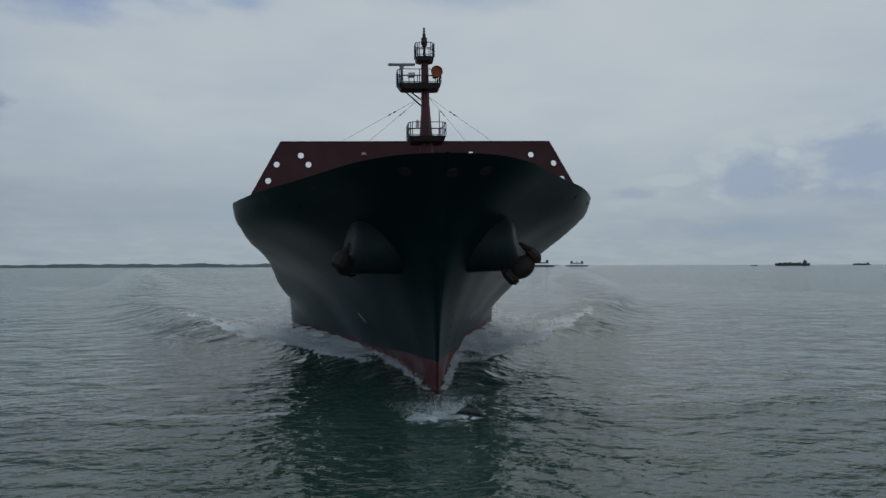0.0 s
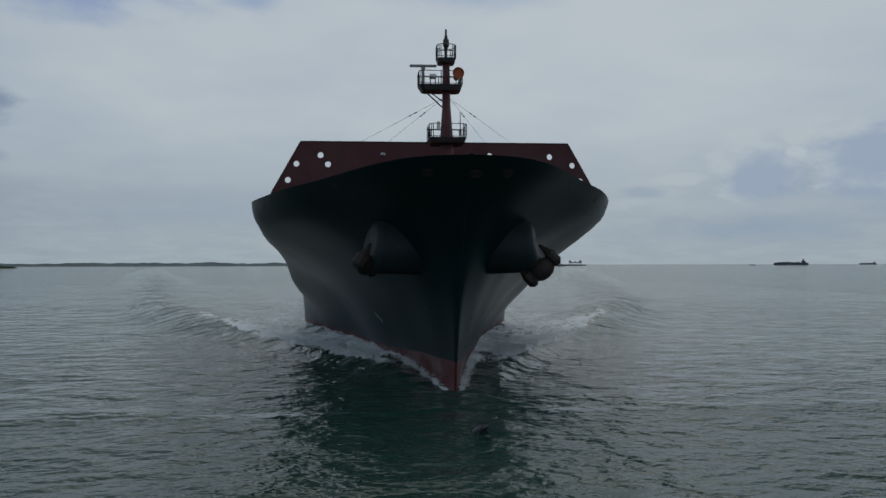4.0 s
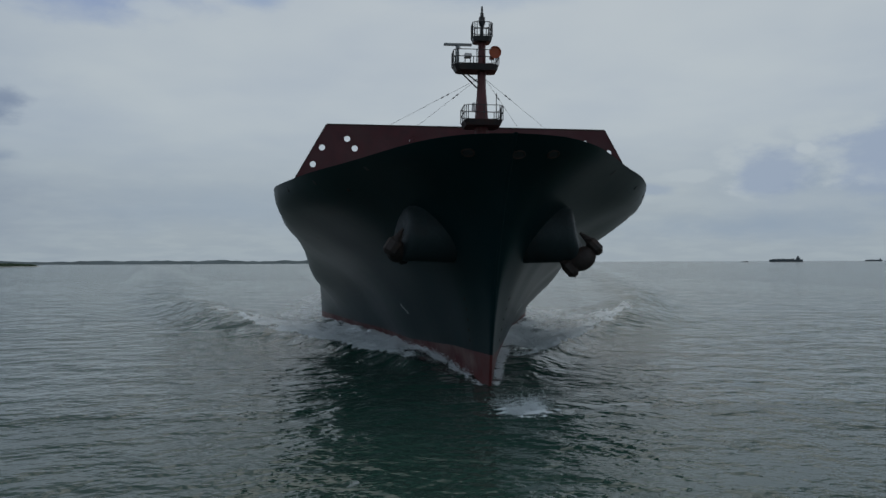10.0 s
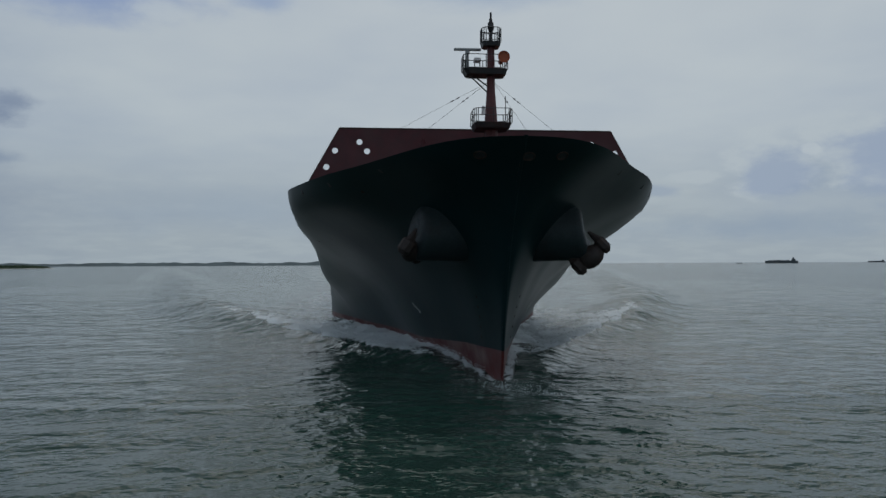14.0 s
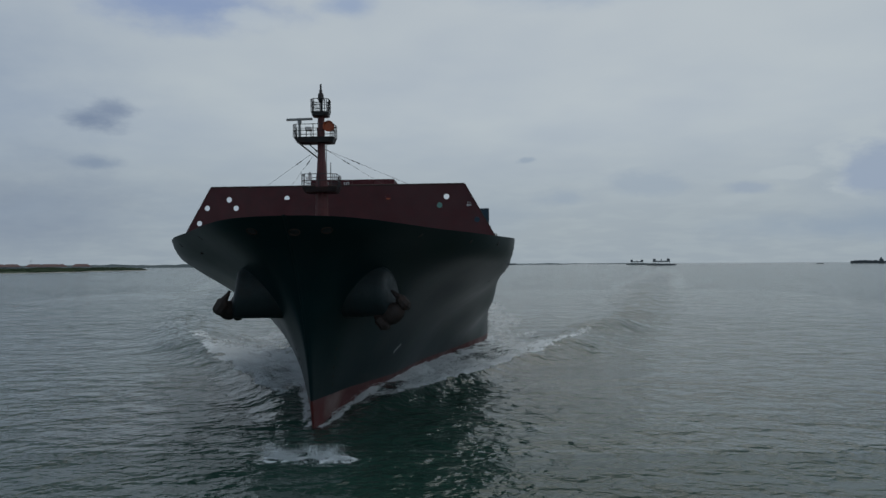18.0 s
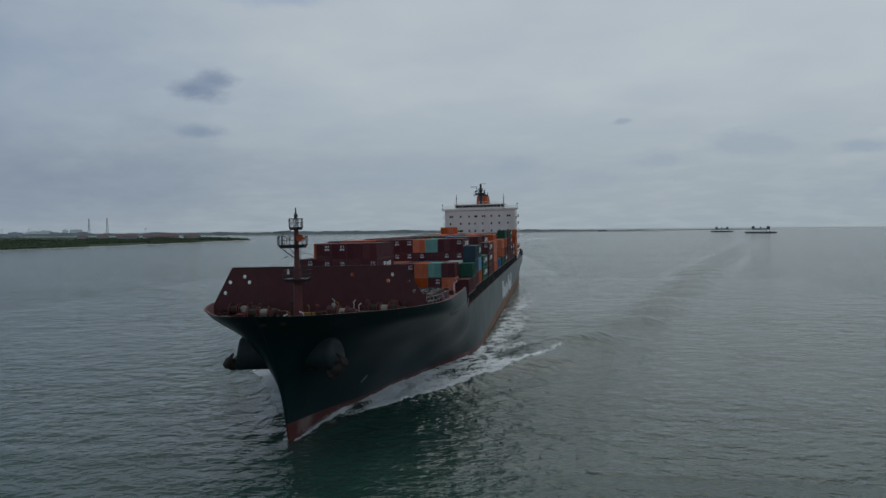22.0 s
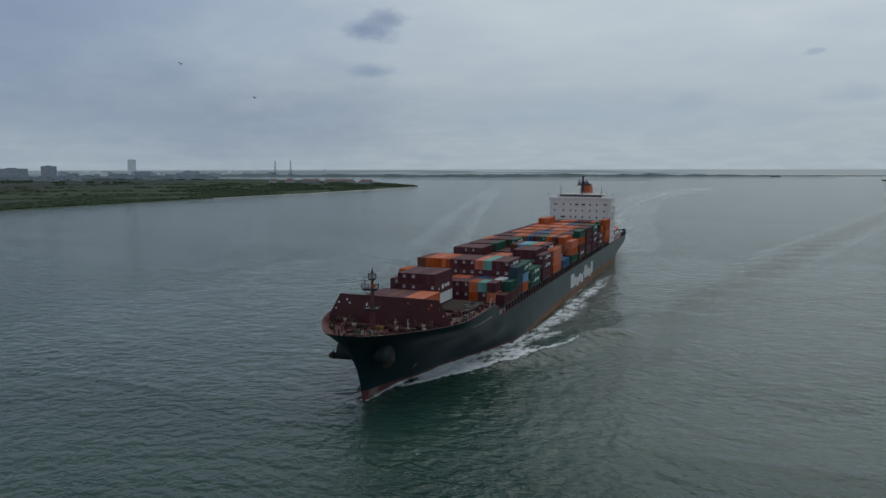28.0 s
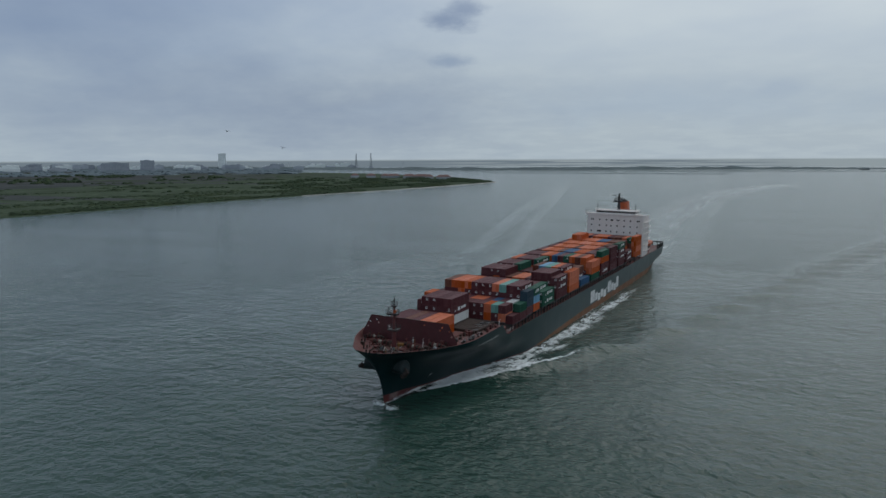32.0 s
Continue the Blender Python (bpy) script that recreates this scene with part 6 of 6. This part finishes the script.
# craft under way: seconds and places
COURSES = [(cargo_ship, -31, [(0.0, 1600, 2597), (19.0, 1541, 2708), (32.0, 1500, 2784)]), (tug, -28, [(0.0, 1430, 2560), (19.0, 1290, 2560), (32.0, 1195, 2560)]),
           (broad_ferry, -14, [(0.0, 567, 2276), (19.0, 634, 2160), (32.0, 681, 2081)]), (small_ferry, -12, [(0.0, 775, 2582), (19.0, 660, 2645), (32.0, 581, 2688)])]

# ---- dolphins that leap before the bow ----
DOLPHIN = material("dolphin_skin", (0.035, 0.04, 0.045), 0.28, vary=0.25, grain=2)
DIVERS = []


def dolphin():
    ob = tagged(new("dolphin"), "dark grey dolphin leaping ahead of the bow", "dolphin", "dolphins")
    bm = B()
    rings = []
    for y, r, z in ((-1.25, 0.03, -0.1), (-1.1, 0.06, -0.08), (-0.95, 0.08, -0.05), (-0.85, 0.16, 0.02), (-0.6, 0.24, 0.06), (-0.2, 0.29, 0.08), (0.25, 0.26, 0.05), (0.65, 0.17, -0.04), (0.95, 0.09, -0.16), (1.15, 0.05, -0.26)):
        rings.append([bm.verts.new((r * math.cos(2 * math.pi * i / 12), y, z + r * 1.05 * math.sin(2 * math.pi * i / 12))) for i in range(12)])
    for a, b in zip(rings, rings[1:]):
        for i in range(12):
            bm.faces.new((a[i], a[(i + 1) % 12], b[(i + 1) % 12], b[i]))
    bm.faces.new(rings[0])
    bm.faces.new(rings[-1][::-1])
    bmesh.ops.recalc_face_normals(bm, faces=bm.faces)
    part("body", bm, DOLPHIN, ob, smooth=True)

    def fin(name, pts, thick_axis):
        bm = B()
        f = bm.faces.new([bm.verts.new(p) for p in pts])
        ext = bmesh.ops.extrude_face_region(bm, geom=[f])
        bmesh.ops.translate(bm, vec=thick_axis, verts=[g for g in ext["geom"] if isinstance(g, bmesh.types.BMVert)])
        bmesh.ops.recalc_face_normals(bm, faces=bm.faces)
        part(name, bm, DOLPHIN, ob)

    fin("dorsal_fin", [(-0.015, -0.1, 0.33), (-0.015, 0.12, 0.5), (-0.015, 0.3, 0.6), (-0.015, 0.24, 0.42), (-0.015, 0.3, 0.28)], (0.03, 0, 0))
    for s in (-1, 1):
        fin("flipper", [(s * 0.2, -0.55, -0.08), (s * 0.45, -0.35, -0.25), (s * 0.5, -0.15, -0.3), (s * 0.24, -0.3, -0.08)], (0, 0, 0.03))
        fin("fluke", [(s * 0.02, 1.05, -0.25), (s * 0.3, 1.25, -0.3), (s * 0.36, 1.42, -0.32), (s * 0.02, 1.26, -0.29)], (0, 0, 0.03))
    return ob


def leap_rows(leaps):
    """Rows in the ship's space: swims under water between leaps of about 0.9 s; each leap: time of its top, place, heading (degrees from -y towards +x), height."""
    rows = []
    x0, y0 = leaps[0][1], leaps[0][2]
    rows.append((0.0, x0, y0, leaps[0][4], 0, leaps[0][3]) if leaps[0][0] == 0 else (0.0, x0, y0 + 2, -2.0, 0, leaps[0][3]))
    for t, x, y, head, top in leaps:
        hx, hy = math.sin(radians(head)), -math.cos(radians(head))
        for k, z, pitch in ((-1.1, -1.8, 10), (-0.45, -0.55, 38), (-0.22, top * 0.72, 24), (0.0, top, 0), (0.22, top * 0.72, -26), (0.45, -0.55, -42), (1.1, -1.9, -10)):
            if t + k > rows[-1][0] + 0.05 and t + k < 31.9:
                rows.append((t + k, x + hx * 2.2 * k, y + hy * 2.2 * k, z, pitch, head))
    rows.append((32.0, rows[-1][1], rows[-1][2] + 3, -2.0, 0, rows[-1][5]))
    return [(t, Matrix.Translation((0, -SPEED * t, 0)) @ pose(x, y, z, 0, 0, head) @ pose(0, 0, 0, -pitch, 0, 0)) for t, x, y, z, pitch, head in rows]


def splash_burst(seed, size, label):
    """Spray: a ragged patch of churned foam with veils of fine drops thrown up from it."""
    random.seed(seed)
    n = 26
    vs, fs, fo = [], [], []
    for j in range(n):
        for i in range(n):
            x, y = (i / (n - 1) * 2 - 1) * size * 1.9, (j / (n - 1) * 2 - 1) * size * 1.3
            r = math.hypot(x / (size * 1.9), y / (size * 1.3))
            k = max(0, 1 - r)
            lump = 0.5 + 0.9 * noise.noise(Vector((x * 1.6 + seed, y * 1.6, 0)))
            vs.append((x, y, 0.05 + size * 0.16 * k ** 1.6 * max(0.1, lump) - (0.2 if r > 0.97 else 0)))
            fo.append(max(0, 0.95 * lump + 0.22) * k ** 0.7)
    fs = [(j * n + i, j * n + i + 1, (j + 1) * n + i + 1, (j + 1) * n + i) for j in range(n - 1) for i in range(n - 1)]
    first = len(fs)
    jets = []
    for _ in range(9):
        a, r = random.uniform(0, 2 * math.pi), size * 0.8 * random.random()
        jets.append((r * math.cos(a) * 1.5, r * math.sin(a) * 0.8, random.uniform(-0.8, 0.8) * size, random.uniform(0.25, 0.95) * size * (1 - 0.5 * r / size)))
    for i in range(6000):
        bx, by, lean, tall = jets[i % len(jets)]
        g = random.random() ** 1.5
        q = size * (0.1 + 0.2 * g)
        s = random.uniform(0.012, 0.034) * (1 + 0.25 * size) * (1.2 - 0.6 * g)
        p = Vector((bx + lean * g + random.gauss(0, q), by + random.gauss(0, q * 0.7), 0.05 + tall * g + abs(random.gauss(0, 0.06))))
        k = len(vs)
        for _ in range(4):
            vs.append(tuple(p + Vector((random.uniform(-s, s), random.uniform(-s, s), random.uniform(-s, s)))))
            fo.append(1.0)
        fs += [(k, k + 1, k + 2), (k, k + 2, k + 3), (k, k + 3, k + 1), (k + 1, k + 3, k + 2)]
    me = bpy.data.meshes.new("spray_burst")
    me.from_pydata(vs, [], fs)
    me.attributes.new("foam", "FLOAT", "POINT").data.foreach_set("value", fo)
    me.materials.append(WAVE)
    me.materials.append(SPLASH)
    for p in me.polygons:
        p.material_index = 1 if p.index >= first else 0
    return tagged(new("spray_burst", me), label, "spray", kind="stuff")


LEAPS = [[(0.0, 0.7, -11.2, 40, 0.7), (4.55, 1.7, -9.4, 20, 0.75), (7.25, -0.3, -13.0, 40, 0.8), (9.5, 0.7, -9.3, 45, 0.9), (11.75, 0.3, -11.0, 50, 0.85)], [(4.35, 0.1, -13.5, 30, 0.5), (9.0, 0.2, -12.9, 10, 0.7), (11.85, -0.7, -11.6, 45, 0.8), (17.0, 2.2, -11.8, 40, 0.5)], [(0.6, 8.2, 12.0, 70, 0.9), (12.25, 10.4, 11.4, 80, 0.4)]]
BURSTS = [(0, 0.8, -0.5, -9.5, 2.0), (0.5, 1.3, -0.8, -6, 1.6), (4.8, 5.6, 0.6, -8.4, 2.3), (5.4, 6.2, 1.8, -3.0, 2.0), (7.6, 8.1, -0.2, -9.3, 1.7), (8.1, 8.7, 0.3, -2.8, 1.7), (9.7, 10.3, 0.6, -8.8, 1.7), (10.3, 11.0, 0.8, -4.5, 1.8), (12.3, 13.3, 0.8, -5.5, 2.6), (13.2, 13.6, 0.5, -2.6, 2.2), (16.7, 17.3, 2.3, -11.8, 0.8), (17.7, 18.3, -0.2, -9.0, 1.3), (17.7, 18.3, 2.8, -9.0, 1.5), (18.3, 19.2, -1.5, -7.3, 1.8), (22.7, 23.4, -1.8, -6.0, 1.8), (25.4, 25.7, -0.5, -8.6, 0.8), (27.1, 27.9, -1.3, -2.0, 1.6), (31.2, 32.0, -0.6, -1.5, 1.4), (31.2, 32.0, 4.0, -3.3, 1.4), (6.9, 7.6, -0.3, -12.8, 0.8), (8.9, 9.3, 0.2, -12.8, 0.9), (9.35, 9.8, 0.6, -9.6, 1.0), (11.4, 12.2, -0.7, -12.2, 1.0), (4.35, 4.8, 1.0, -10.6, 1.0)]
for leaps in LEAPS:
    DIVERS.append((dolphin(), leap_rows(leaps)))
for n, (t0, t1, x, y, size) in enumerate(BURSTS):
    ob = splash_burst(100 + n, size, "burst of white spray on the water before the bow")
    rows = [(t, pose(x, y - SPEED * t, z)) for t, z in ((0.0, -3 if t0 > 0 else 0.0), (max(0.02, t0 - 0.25), -3 if t0 > 0 else 0.0), (t0 + 0.1, 0.0), (t1, 0.0), (min(31.8, t1 + 0.35), -1.2), (32.0, -3 if t1 < 31.5 else 0.0)) ]
    clean = []
    for r in rows:
        if not clean or r[0] > clean[-1][0] + 0.03:
            clean.append(r)
    DIVERS.append((ob, clean))

# ---- gulls ----
def gull():
    ob = tagged(new("gull"), "small dark seabird gliding in the distance", "bird", "gulls")
    bm = B()
    rod(bm, (0, -0.25, 0), (0, 0.25, 0), 0.06, 0.1, 8)
    rod(bm, (0, 0.25, 0), (0, 0.5, 0), 0.1, 0.02, 8)
    part("body", bm, DARK, ob)
    for s in (-1, 1):
        bm = B()
        f = bm.faces.new([bm.verts.new(p) for p in ((s * 0.05, -0.1, 0.03), (s * 0.3, -0.18, 0.14), (s * 0.55, 0.1, 0.06), (s * 0.4, 0.08, 0.14), (s * 0.05, 0.14, 0.03))])
        ext = bmesh.ops.extrude_face_region(bm, geom=[f])
        bmesh.ops.translate(bm, vec=(0, 0, 0.025), verts=[g for g in ext["geom"] if isinstance(g, bmesh.types.BMVert)])
        part("wing", bm, DARK, ob)
    return ob


GULLS = [[(0.0, -452.1, 130.0, 255.4), (23, -32.1, -130.0, 65.4), (25, -25.4, -162.6, 62.8), (27.5, -16.3, -203.1, 61.2), (28, -13.9, -211.7, 61.9), (30, -4.4, -243.0, 63.6), (32, 7.7, -273.0, 66.3)], [(0.0, -456.8, 88.3, 259.8), (25, -36.8, -171.7, 69.8), (25.5, -34.7, -179.3, 68.5), (27.5, -26.7, -211.7, 67.5), (28, -23.9, -219.9, 67.6), (30, -12.8, -250.1, 67.8), (32, -0.0, -279.6, 69.4)]]
for rows in GULLS:
    DIVERS.append((gull(), [(t, pose(x, y, z, 0, 12, 60)) for t, x, y, z in rows]))


def motions():
    for ob in SAILING:
        m = ob.matrix_basis.copy()
        if ob is ship or ob.name.startswith(("shipping_container", "stowed_containers")):
            walk(ob, [(t, Matrix.Translation((0, -SPEED * t, 0)) @ Matrix.Rotation(radians(h), 4, "Y") @ m) for t, h in HEEL])
        else:
            walk(ob, [(0.0, m), (32.0, Matrix.Translation((0, -SPEED * 32.0, 0)) @ m)])
    for ob, rows in DIVERS:
        walk(ob, rows)
    for ob, turn, rows in COURSES:
        walk(ob, [(t, pose(x, y, 0, 0, 0, turn)) for t, x, y in rows])


motions()
